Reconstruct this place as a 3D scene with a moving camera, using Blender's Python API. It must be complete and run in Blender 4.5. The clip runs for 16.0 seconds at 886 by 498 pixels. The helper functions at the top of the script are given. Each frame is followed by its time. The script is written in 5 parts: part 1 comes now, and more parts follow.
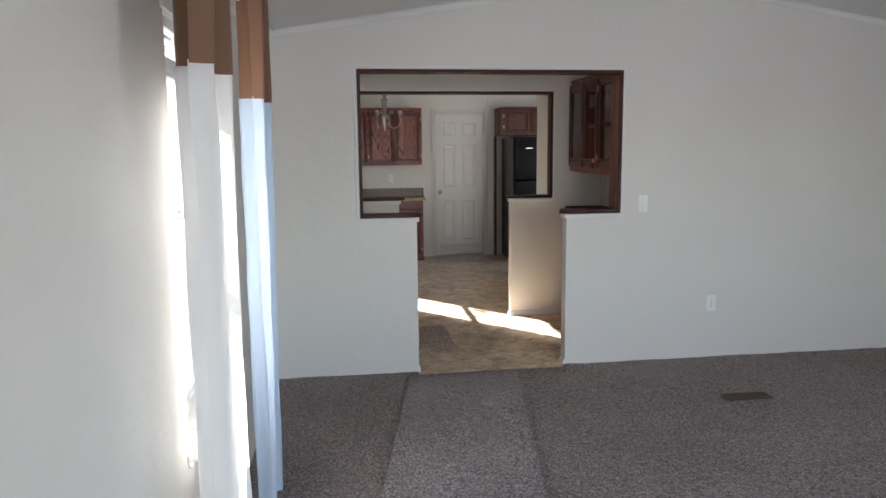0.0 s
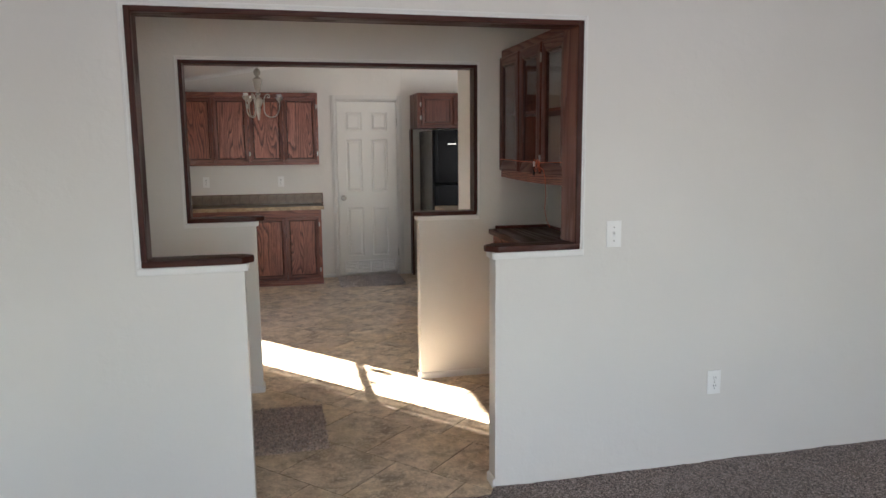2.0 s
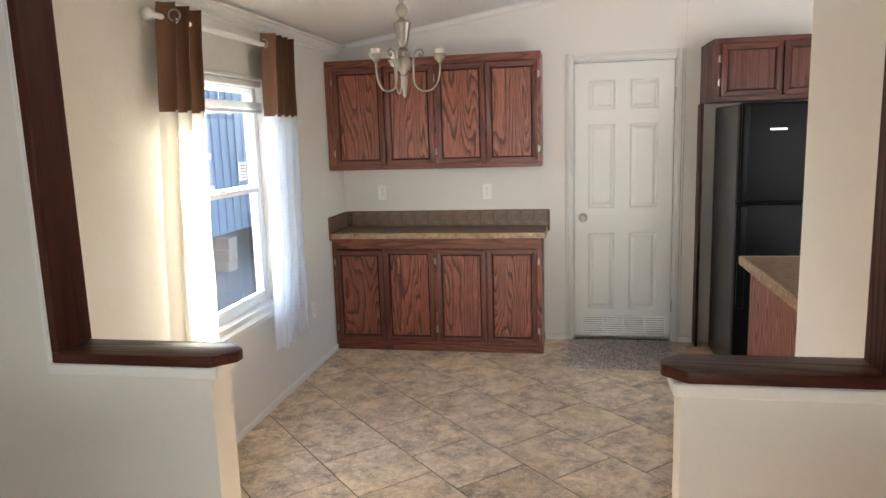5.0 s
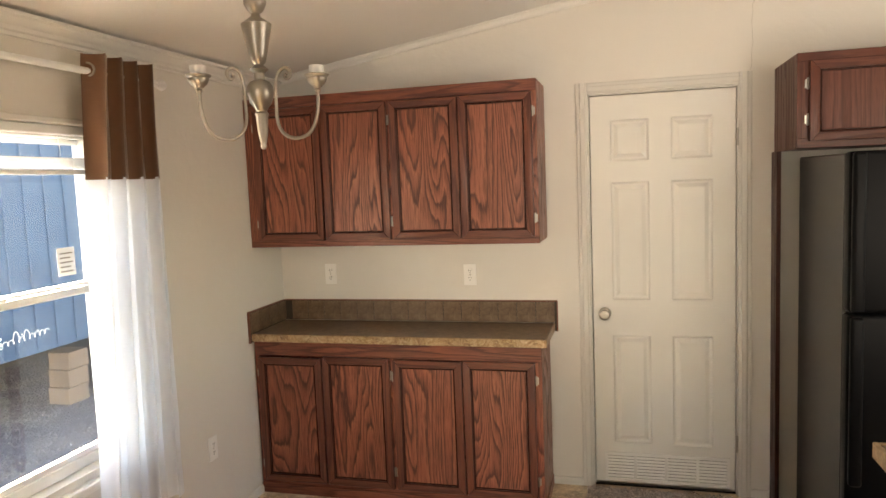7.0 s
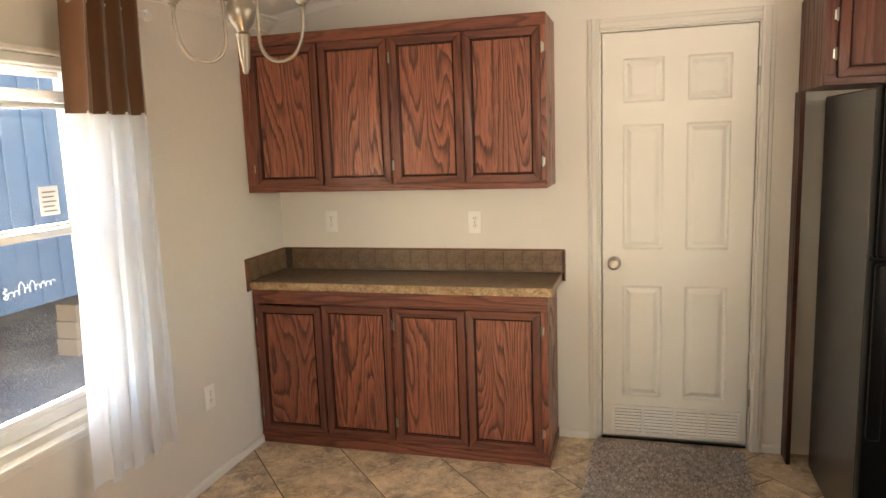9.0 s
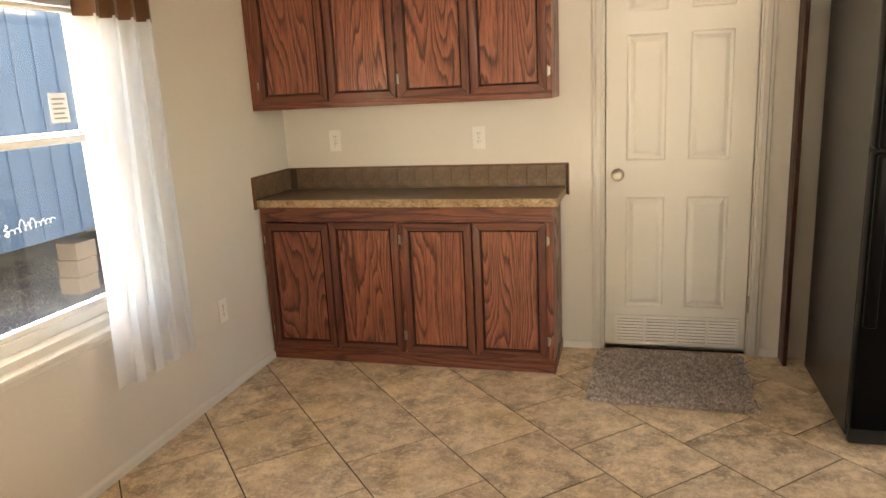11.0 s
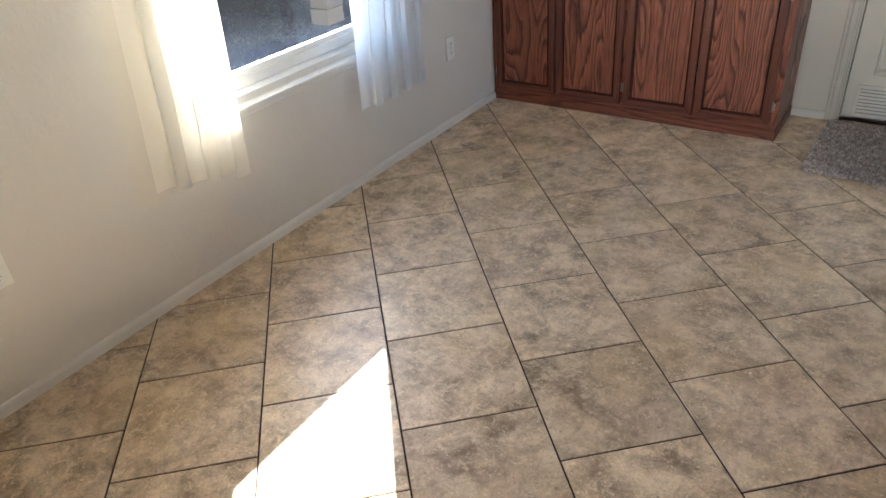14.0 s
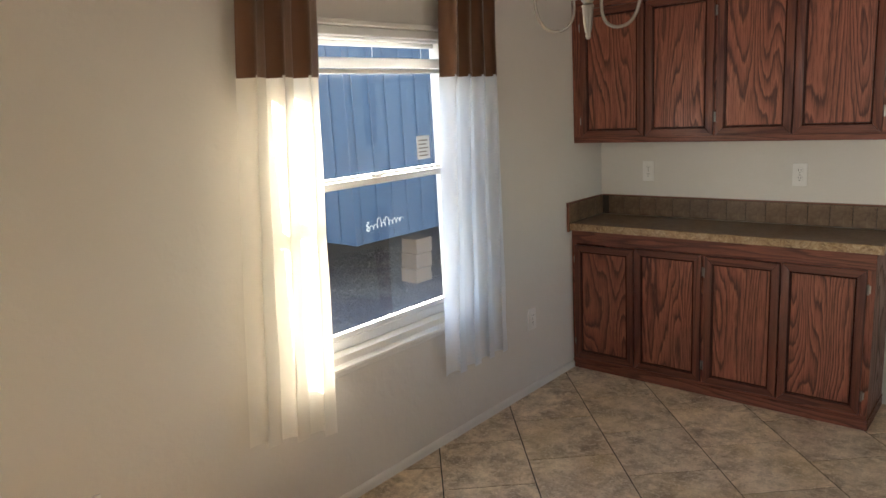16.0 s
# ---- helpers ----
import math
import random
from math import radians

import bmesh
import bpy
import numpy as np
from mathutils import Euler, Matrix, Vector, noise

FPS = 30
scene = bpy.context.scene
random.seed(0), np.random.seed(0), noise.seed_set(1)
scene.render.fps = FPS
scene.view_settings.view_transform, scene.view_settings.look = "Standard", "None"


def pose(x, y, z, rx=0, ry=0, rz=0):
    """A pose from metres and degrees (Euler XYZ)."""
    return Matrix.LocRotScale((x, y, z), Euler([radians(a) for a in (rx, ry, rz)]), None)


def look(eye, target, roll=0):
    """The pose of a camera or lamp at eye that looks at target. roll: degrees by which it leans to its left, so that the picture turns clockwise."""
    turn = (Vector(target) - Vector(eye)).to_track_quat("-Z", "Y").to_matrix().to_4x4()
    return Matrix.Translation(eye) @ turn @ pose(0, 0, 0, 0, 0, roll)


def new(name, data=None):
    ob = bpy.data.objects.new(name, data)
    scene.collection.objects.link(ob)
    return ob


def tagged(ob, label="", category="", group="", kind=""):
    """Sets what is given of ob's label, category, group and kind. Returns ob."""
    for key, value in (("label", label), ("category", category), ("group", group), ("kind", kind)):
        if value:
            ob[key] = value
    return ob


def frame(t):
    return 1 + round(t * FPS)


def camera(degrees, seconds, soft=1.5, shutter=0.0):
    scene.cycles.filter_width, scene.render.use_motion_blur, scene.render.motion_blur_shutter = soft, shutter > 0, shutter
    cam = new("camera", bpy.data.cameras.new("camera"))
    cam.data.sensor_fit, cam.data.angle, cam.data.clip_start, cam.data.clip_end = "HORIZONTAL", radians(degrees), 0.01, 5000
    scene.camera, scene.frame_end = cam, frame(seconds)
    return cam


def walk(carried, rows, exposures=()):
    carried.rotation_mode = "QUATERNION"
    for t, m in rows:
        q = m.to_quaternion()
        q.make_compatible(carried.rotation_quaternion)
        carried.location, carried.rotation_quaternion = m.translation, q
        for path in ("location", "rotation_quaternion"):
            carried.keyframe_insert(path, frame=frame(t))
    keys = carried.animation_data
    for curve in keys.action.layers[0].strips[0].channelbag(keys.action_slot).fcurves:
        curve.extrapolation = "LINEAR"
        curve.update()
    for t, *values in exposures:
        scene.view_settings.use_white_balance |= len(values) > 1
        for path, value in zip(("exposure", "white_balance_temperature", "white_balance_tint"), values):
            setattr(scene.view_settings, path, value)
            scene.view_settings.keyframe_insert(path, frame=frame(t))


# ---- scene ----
cam = camera(64.9, 16.0)
PATH = [
    (0, (0.34, 0.299, 1.489), (0.606, 2.262, 1.216), -0.6),
    (0.5, (0.417, 0.688, 1.501), (0.91, 2.606, 1.22), -0.4),
    (1, (0.539, 1.124, 1.492), (1.057, 3.036, 1.217), -0.4),
    (1.5, (0.712, 1.635, 1.518), (1.2, 3.556, 1.243), -0.4),
    (2, (0.942, 2.1, 1.514), (1.389, 4.028, 1.223), -0.5),
    (2.5, (1.123, 2.607, 1.499), (1.485, 4.55, 1.191), -0.7),
    (3, (1.331, 3.12, 1.486), (1.547, 5.08, 1.152), -0.9),
    (3.5, (1.463, 3.646, 1.488), (1.449, 5.613, 1.13), -1.2),
    (4, (1.557, 4.156, 1.524), (1.367, 6.112, 1.153), -1.7),
    (4.2, (1.595, 4.345, 1.541), (1.354, 6.299, 1.161), -1.7),
    (5.25, (1.585, 5.315, 1.58), (1.185, 7.25, 1.28), -1.95),
    (6.3, (1.675, 6.223, 1.609), (1.176, 8.146, 1.384), -2.2),
    (6.5, (1.704, 6.36, 1.616), (1.204, 8.284, 1.401), -2.2),
    (7, (1.779, 6.636, 1.645), (1.264, 8.559, 1.45), -2.3),
    (7.5, (1.761, 6.702, 1.618), (1.233, 8.622, 1.438), -2.2),
    (8, (1.75, 6.722, 1.603), (1.221, 8.641, 1.41), -2.2),
    (8.5, (1.755, 6.743, 1.573), (1.221, 8.656, 1.341), -2.1),
    (9, (1.787, 6.767, 1.564), (1.238, 8.665, 1.255), -2.1),
    (11.3, (1.738, 6.67, 1.4), (1.213, 8.541, 0.929), -2.9),
    (11.5, (1.738, 6.669, 1.402), (1.203, 8.533, 0.913), -2.0),
    (12, (1.75, 6.65, 1.418), (1.135, 8.464, 0.844), -2.5),
    (12.5, (1.759, 6.6, 1.43), (1.033, 8.272, 0.612), -3.4),
    (13, (1.791, 6.531, 1.456), (0.972, 8.023, 0.414), -4.5),
    (13.5, (1.838, 6.521, 1.46), (0.934, 7.947, 0.388), -4.7),
    (14, (1.868, 6.507, 1.446), (0.861, 7.872, 0.384), -4.9),
    (14.5, (1.864, 6.495, 1.49), (0.788, 7.876, 0.526), -4.7),
    (15, (1.86, 6.477, 1.525), (0.7, 7.935, 0.79), -4.3),
    (15.5, (1.88, 6.452, 1.568), (0.643, 7.915, 0.996), -4.2),
    (16, (1.907, 6.423, 1.571), (0.61, 7.893, 1.174), -3.3),
]
exposure_rows = [(0, 3.25, 5950, 11), (1.0, 3.43, 6500, 14), (1.5, 3.52, 6300, 13), (2.5, 3.68, 6050, 11), (3.0, 3.87, 6000, 11), (3.5, 4.02, 5900, 11), (4.2, 4.26, 5700, 9), (6.3, 4.26, 7700, 12), (9.2, 4.42, 8300, 13), (11.5, 4.38, 8900, 13), (12.5, 4.26, 7200, 10), (13.5, 4.13, 5950, 7), (14.5, 3.95, 6050, 7), (16, 3.53, 6750, 10)]
walk(cam, [(t, look(eye, target, roll)) for t, eye, target, roll in PATH], exposure_rows)

# ---- measures of the place ----
WX, EX = -0.165, 4.72          # inner faces of the west and east walls
SY, AY, BY, NY = -2.4, 4.905, 6.445, 10.275   # south wall, the two partitions' south faces, north wall
TH = 0.09
RIDGE, EAVE, PEAK = 2.38, 2.245, 2.655
GLASS = WX - 0.07


def ceil_z(x):
    return EAVE + (PEAK - EAVE) * (1 - abs(x - RIDGE) / (RIDGE - WX))


# ---- world and lights ----
SUN_WAY = Vector((0.66, -0.775, -0.508)).normalized()
world = bpy.data.worlds.new("sky")
scene.world = world
world.use_nodes = True
wn = world.node_tree.nodes
sky = wn.new("ShaderNodeTexSky")
sky.sky_type, sky.sun_disc = "NISHITA", False
sky.sun_elevation = math.asin(-SUN_WAY.z)
sky.sun_rotation = math.atan2(-SUN_WAY.x, -SUN_WAY.y)
wn["Background"].inputs["Strength"].default_value = 0.085
world.node_tree.links.new(sky.outputs[0], wn["Background"].inputs[0])
sun_data = bpy.data.lights.new("sun", "SUN")
sun_data.energy, sun_data.angle, sun_data.color = 5.0, radians(0.5), (1.0, 0.93, 0.82)
sun = new("sun", sun_data)
sun.matrix_world = look((0, 0, 8), Vector((0, 0, 8)) + SUN_WAY)


def window_light(name, eye, toward, width, height, power, color=(1.0, 0.97, 0.93)):
    d = bpy.data.lights.new(name, "AREA")
    d.shape, d.size, d.size_y, d.energy, d.color = "RECTANGLE", width, height, power, color
    d.use_shadow = True
    o = new(name, d)
    o.matrix_world = look(eye, toward)
    return o


# added fill for the carpeted room; the south window is unseen and assumed
window_light("fill_unseen_south_window", (1.6, SY + 0.02, 1.35), (1.6, 3, 1.3), 2.4, 1.3, 7.0, (0.98, 0.99, 1.0))
# added kitchen fill; its east window is unseen and assumed
kitchen_light = window_light("fill_unseen_east_window", (EX - 0.02, 8.2, 1.5), (1.2, 9.0, 0.9), 1.5, 0.9, 0.5)
# added fill for the north wall and door, in an unseen invented doorway
window_light("fill_unseen_doorway", (3.45, BY + TH + 0.03, 1.15), (2.9, 9.5, 0.5), 1.05, 1.75, 3.2)
window_light("daylight_west_window", (WX - 0.03, 2.69, 1.3), (2.35, 5.7, 1.2), 0.42, 1.15, 0.55, (1.0, 0.95, 0.88))
# added fill at an unseen stretch of the east wall, window assumed there
window_light("fill_unseen_living_east", (EX - 0.02, 0.6, 1.4), (0, 1.5, 1.2), 1.8, 1.2, 1.8, (0.98, 0.985, 1.0))


# ---- mesh helpers ----
def box(bm, x0, x1, y0, y1, z0, z1, bevel=0.0, seg=1):
    vs = [bm.verts.new((x, y, z)) for x in (x0, x1) for y in (y0, y1) for z in (z0, z1)]
    q = [(0, 1, 3, 2), (4, 6, 7, 5), (0, 4, 5, 1), (2, 3, 7, 6), (0, 2, 6, 4), (1, 5, 7, 3)]
    fs = [bm.faces.new([vs[i] for i in f]) for f in q]
    if bevel:
        es = {e for f in fs for e in f.edges}
        bmesh.ops.bevel(bm, geom=list(es), offset=bevel, segments=seg, affect="EDGES", profile=0.6)


def prism(bm, poly, fn):
    """A convex or simple polygon swept between the two ends that fn(point, end) gives."""
    a = [bm.verts.new(fn(p, 0)) for p in poly]
    b = [bm.verts.new(fn(p, 1)) for p in poly]
    bm.faces.new(a)
    bm.faces.new(b[::-1])
    for i in range(len(poly)):
        j = (i + 1) % len(poly)
        bm.faces.new((a[j], a[i], b[i], b[j]))


def lathe(bm, profile, cx, cy, seg=28, z0=0.0):
    rings = []
    for r, z in profile:
        if r < 1e-5:
            rings.append([bm.verts.new((cx, cy, z0 + z))])
        else:
            rings.append([bm.verts.new((cx + r * math.cos(2 * math.pi * k / seg), cy + r * math.sin(2 * math.pi * k / seg), z0 + z)) for k in range(seg)])
    for a, b in zip(rings, rings[1:]):
        for k in range(seg):
            m = (k + 1) % seg
            if len(a) == 1 and len(b) == 1:
                continue
            if len(a) == 1:
                bm.faces.new((a[0], b[k], b[m]))
            elif len(b) == 1:
                bm.faces.new((a[k], b[0], a[m]))
            else:
                bm.faces.new((a[k], b[k], b[m], a[m]))
    for r in (rings[0], rings[-1]):
        if len(r) > 1:
            bm.faces.new(r)


def tube(bm, pts, radius, seg=10):
    pts = [Vector(p) for p in pts]
    rings, side = [], None
    for i, p in enumerate(pts):
        d = (pts[min(i + 1, len(pts) - 1)] - pts[max(i - 1, 0)]).normalized()
        if side is None:
            side = d.cross(Vector((0.3, 0.2, 1)) if abs(d.z) < 0.9 else Vector((1, 0.1, 0))).normalized()
        else:
            side = (side - d * side.dot(d)).normalized()
        up = d.cross(side)
        r = radius(i / (len(pts) - 1)) if callable(radius) else radius
        rings.append([bm.verts.new(p + side * r * math.cos(2 * math.pi * k / seg) + up * r * math.sin(2 * math.pi * k / seg)) for k in range(seg)])
    for a, b in zip(rings, rings[1:]):
        for k in range(seg):
            bm.faces.new((a[k], a[(k + 1) % seg], b[(k + 1) % seg], b[k]))
    bm.faces.new(rings[0][::-1])
    bm.faces.new(rings[-1])


def finish(name, bm, material, smooth=None):
    bmesh.ops.recalc_face_normals(bm, faces=bm.faces)
    me = bpy.data.meshes.new(name)
    bm.to_mesh(me)
    bm.free()
    me.materials.append(material)
    if smooth:
        me.shade_smooth()
        me.set_sharp_from_angle(angle=radians(smooth))
    return me


def part(name, bm, material, parent=None, label="", smooth=None, kind=""):
    ob = new(name, finish(name, bm, material, smooth))
    if parent is not None:
        ob.parent = parent
        ob.matrix_parent_inverse = parent.matrix_basis.inverted()
    return tagged(ob, label, kind=kind)


def thing(name, x, y, z, label, category, group=""):
    ob = new(name)
    ob.matrix_basis = Matrix.Translation((x, y, z))
    ob.empty_display_size = 0.1
    return tagged(ob, label, category, group)


def structure(name, bm, material, smooth=None, label=""):
    return part(name, bm, material, None, label, smooth, "structure")


def boxes(*rows, bevel=0.0, seg=1):
    bm = bmesh.new()
    for r in rows:
        box(bm, *r, bevel=bevel, seg=seg)
    return bm


# ---- materials ----
def material(name, color=(0.5, 0.5, 0.5), rough=0.5, metal=0.0, spec=0.5):
    m = bpy.data.materials.new(name)
    m.use_nodes = True
    b = m.node_tree.nodes["Principled BSDF"]
    b.inputs["Base Color"].default_value = (*color, 1)
    b.inputs["Roughness"].default_value = rough
    b.inputs["Metallic"].default_value = metal
    b.inputs["Specular IOR Level"].default_value = spec
    return m


class Net:
    """A small helper to wire nodes."""
    def __init__(self, m):
        self.t = m.node_tree
        self.b = self.t.nodes["Principled BSDF"]
        self.co = self.t.nodes.new("ShaderNodeTexCoord").outputs["Object"]

    def node(self, kind, ins=(), **props):
        n = self.t.nodes.new(kind)
        for k, v in props.items():
            setattr(n, k, v)
        for k, v in dict(ins).items():
            if isinstance(v, bpy.types.NodeSocket):
                self.t.links.new(v, n.inputs[k])
            else:
                n.inputs[k].default_value = v
        return n

    def mapped(self, scale=(1, 1, 1), loc=None, src=None, rot=(0, 0, 0)):
        n = self.node("ShaderNodeMapping", {"Vector": src or self.co, "Scale": scale, "Rotation": rot})
        if loc is not None:
            if isinstance(loc, bpy.types.NodeSocket):
                self.t.links.new(loc, n.inputs["Location"])
            else:
                n.inputs["Location"].default_value = loc
        return n.outputs[0]

    def noise(self, scale, detail=4, rough=0.5, src=None, distortion=0.0):
        return self.node("ShaderNodeTexNoise", {"Vector": src or self.co, "Scale": scale, "Detail": detail, "Roughness": rough, "Distortion": distortion}).outputs[0]

    def ramp(self, src, stops):
        n = self.node("ShaderNodeValToRGB", {"Fac": src})
        while len(n.color_ramp.elements) < len(stops):
            n.color_ramp.elements.new(0.5)
        for e, (p, c) in zip(n.color_ramp.elements, stops):
            e.position = p
            e.color = (*c, 1) if len(c) == 3 else c
        return n.outputs[0]

    def mix(self, fac, a, b, mode="MIX"):
        n = self.node("ShaderNodeMix", data_type="RGBA", blend_type=mode)
        for k, v in ((0, fac), (6, a), (7, b)):
            if isinstance(v, bpy.types.NodeSocket):
                self.t.links.new(v, n.inputs[k])
            else:
                n.inputs[k].default_value = v if not isinstance(v, tuple) else (*v, 1)
        return n.outputs[2]

    def math(self, op, a, b=0.0):
        n = self.node("ShaderNodeMath", operation=op)
        for k, v in ((0, a), (1, b)):
            if isinstance(v, bpy.types.NodeSocket):
                self.t.links.new(v, n.inputs[k])
            else:
                n.inputs[k].default_value = v
        return n.outputs[0]

    def bump(self, src, strength, distance, base=None):
        n = self.node("ShaderNodeBump", {"Height": src, "Strength": strength, "Distance": distance})
        if base is not None:
            self.t.links.new(base, n.inputs["Normal"])
        self.t.links.new(n.outputs[0], self.b.inputs["Normal"])
        return n.outputs[0]

    def set(self, key, src):
        self.t.links.new(src, self.b.inputs[key])


def g(v):
    return (v, v, v)


def paint(name, color, rough=0.55, peel=1.0):
    m = material(name, color, rough, spec=0.35)
    n = Net(m)
    big = n.noise(1.3, 3)
    n.set("Base Color", n.mix(n.ramp(big, [(0.3, g(0)), (0.7, g(1))]), tuple(c * 0.96 for c in color), color))
    peelh = n.noise(55, 3, 0.6)
    lumps = n.ramp(n.noise(14, 4, 0.55), [(0.45, g(0)), (0.62, g(1))])
    n.bump(n.math("ADD", n.math("MULTIPLY", peelh, 0.6), n.math("MULTIPLY", lumps, 0.7)), 0.35 * peel, 0.0012)
    n.set("Roughness", n.ramp(n.noise(6, 3), [(0.3, g(rough - 0.08)), (0.7, g(rough + 0.08))]))
    return m


WALL = paint("wall_paint", (0.74, 0.712, 0.662), 0.45, 2.2)
CEILING = paint("ceiling_paint", (0.84, 0.825, 0.80), 0.75, 1.6)
TRIM = paint("white_trim_paint", (0.80, 0.785, 0.75), 0.38, 0.25)
DOORP = paint("door_paint", (0.76, 0.745, 0.70), 0.42, 0.5)
CASING = paint("casing_paint", (0.68, 0.66, 0.62), 0.4, 0.25)


def oak(name, axis, dark=1.0, along=0.13, lines=40.0, soft=0.0):
    """Red-stained oak with arched grain that runs along the axis; each piece has its own cut."""
    m = material(name, rough=0.33, spec=0.4 if dark > 0.5 else 0.2)
    n = Net(m)
    info = n.node("ShaderNodeObjectInfo").outputs["Random"]
    shift = n.node("ShaderNodeCombineXYZ", {"X": n.math("MULTIPLY", info, 7.3), "Y": n.math("MULTIPLY", info, 13.1), "Z": n.math("MULTIPLY", info, 5.7)}).outputs[0]
    sc = {"z": (1, 1, along), "x": (along, 1, 1), "y": (1, along, 1)}[axis]
    v = n.mapped(sc, shift)
    warp = n.noise(3.1, 2, 0.5, v, 0.25)
    fine = n.noise(22, 3, 0.6, v)
    band = n.math("ADD", n.math("MULTIPLY", warp, lines), n.math("MULTIPLY", fine, 0.9))
    band = n.math("ADD", band, n.math("MULTIPLY", n.noise(75, 2, 0.6, v), 0.5))
    saw = n.math("FRACT", band)
    tone = n.ramp(saw, [(0.0, (0.085, 0.025, 0.017)), (0.10, (0.11, 0.033, 0.022)), (0.30, (0.25, 0.080, 0.049)), (0.88, (0.35, 0.121, 0.070)), (1.0, (0.105, 0.032, 0.021))])
    pores = n.noise(240, 2, 0.7, n.mapped({"z": (1, 1, 0.035), "x": (0.035, 1, 1), "y": (1, 0.035, 1)}[axis], shift))
    pore = n.ramp(pores, [(0.36, g(0.45)), (0.52, g(1))])
    c = n.mix(1.0, tone, pore, "MULTIPLY")
    c = n.mix(n.ramp(n.noise(2.2, 2), [(0.3, g(0.0)), (0.75, g(0.30))]), c, (0.16, 0.055, 0.032))
    if soft:
        c = n.mix(soft, c, (0.175, 0.052, 0.036))
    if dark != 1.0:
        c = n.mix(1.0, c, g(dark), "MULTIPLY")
    n.set("Base Color", c)
    n.set("Roughness", n.ramp(saw, [(0.1, g(0.5)), (0.6, g(0.3))]))
    n.bump(n.math("ADD", saw, pore), 0.25, 0.0005)
    return m


CRACK = material('old_crack', (0.30, 0.27, 0.23), 0.9)
OAK_V, OAK_H, OAK_Y = oak("oak_upright", "z"), oak("oak_lengthwise", "x", 0.85, 0.10, 30.0, 0.3), oak("oak_crosswise", "y")
OAK_SV, OAK_SH, OAK_SY = oak("oak_stile", "z", 0.66, 0.06, 15.0, 0.45), oak("oak_rail", "x", 0.66, 0.06, 15.0, 0.45), oak("oak_rail_crosswise", "y", 0.66, 0.06, 15.0, 0.45)
OAK_MID_V, OAK_MID_H = oak("brown_oak_upright", "z", 0.85, 0.07, 26.0, 0.5), oak("brown_oak_lengthwise", "x", 0.58, 0.08, 26.0, 0.5)
OAK_MID_Y = oak("brown_oak_crosswise", "y", 0.58, 0.08, 26.0, 0.5)
OAK_DARK_V, OAK_DARK_H, OAK_DARK_Y = oak("dark_oak_upright", "z", 0.30, 0.08, 24.0, 0.6), oak("dark_oak_lengthwise", "x", 0.30, 0.08, 24.0, 0.6), oak("dark_oak_crosswise", "y", 0.28, 0.10, 11.0, 0.75)
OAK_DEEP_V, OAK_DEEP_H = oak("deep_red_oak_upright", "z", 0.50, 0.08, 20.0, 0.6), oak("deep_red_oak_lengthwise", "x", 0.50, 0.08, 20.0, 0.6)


def tile_material():
    m = material("ceramic_tile", rough=0.36, spec=0.5)
    n = Net(m)
    info = n.node("ShaderNodeObjectInfo").outputs["Random"]
    shift = n.node("ShaderNodeCombineXYZ", {"X": n.math("MULTIPLY", info, 31.0), "Y": n.math("MULTIPLY", info, 17.0), "Z": info}).outputs[0]
    v = n.mapped((1, 1, 1), shift)
    a = n.noise(7.5, 7, 0.72, v, 0.25)
    c = n.ramp(a, [(0.36, (0.235, 0.185, 0.14)), (0.46, (0.42, 0.345, 0.265)), (0.54, (0.55, 0.46, 0.365)), (0.64, (0.72, 0.63, 0.52))])
    b = n.noise(21, 7, 0.75, v, 0.5)
    c = n.mix(n.ramp(b, [(0.50, g(0)), (0.62, g(0.7))]), c, (0.74, 0.66, 0.545))
    d = n.noise(2.4, 2, 0.5, v)
    c = n.mix(n.ramp(d, [(0.5, g(0)), (0.72, g(0.42))]), c, (0.60, 0.475, 0.28))
    c = n.mix(n.ramp(n.noise(3.1, 3, 0.6, n.mapped((1, 1, 1), (5.0, 9.0, 0.0), v)), [(0.52, g(0)), (0.75, g(0.35))]), c, (0.46, 0.36, 0.31))
    e = n.noise(60, 5, 0.75, v, 0.4)
    c = n.mix(n.ramp(e, [(0.33, g(0.7)), (0.41, g(0))]), c, (0.22, 0.165, 0.125))
    c = n.mix(n.ramp(n.noise(74, 4, 0.75, n.mapped((1, 1, 1), (2.0, 4.0, 0.0), v), 0.4), [(0.58, g(0)), (0.66, g(0.6))]), c, (0.84, 0.78, 0.68))
    c = n.mix(1.0, c, n.ramp(n.noise(150, 3, 0.7, v), [(0.32, g(0.86)), (0.66, g(1.12))]), "MULTIPLY")
    c = n.mix(1.0, c, n.ramp(info, [(0.0, (1.06, 0.99, 0.885)), (1.0, (1.28, 1.20, 1.07))]), "MULTIPLY")
    n.set("Base Color", c)
    n.set("Roughness", n.ramp(n.noise(9, 4), [(0.3, g(0.30)), (0.7, g(0.46))]))
    n.bump(n.math("ADD", n.noise(26, 4, 0.6), n.noise(5, 2)), 0.22, 0.0016)
    return m


TILE = tile_material()
GROUT = material("dark_grout", (0.028, 0.024, 0.021), 0.95)


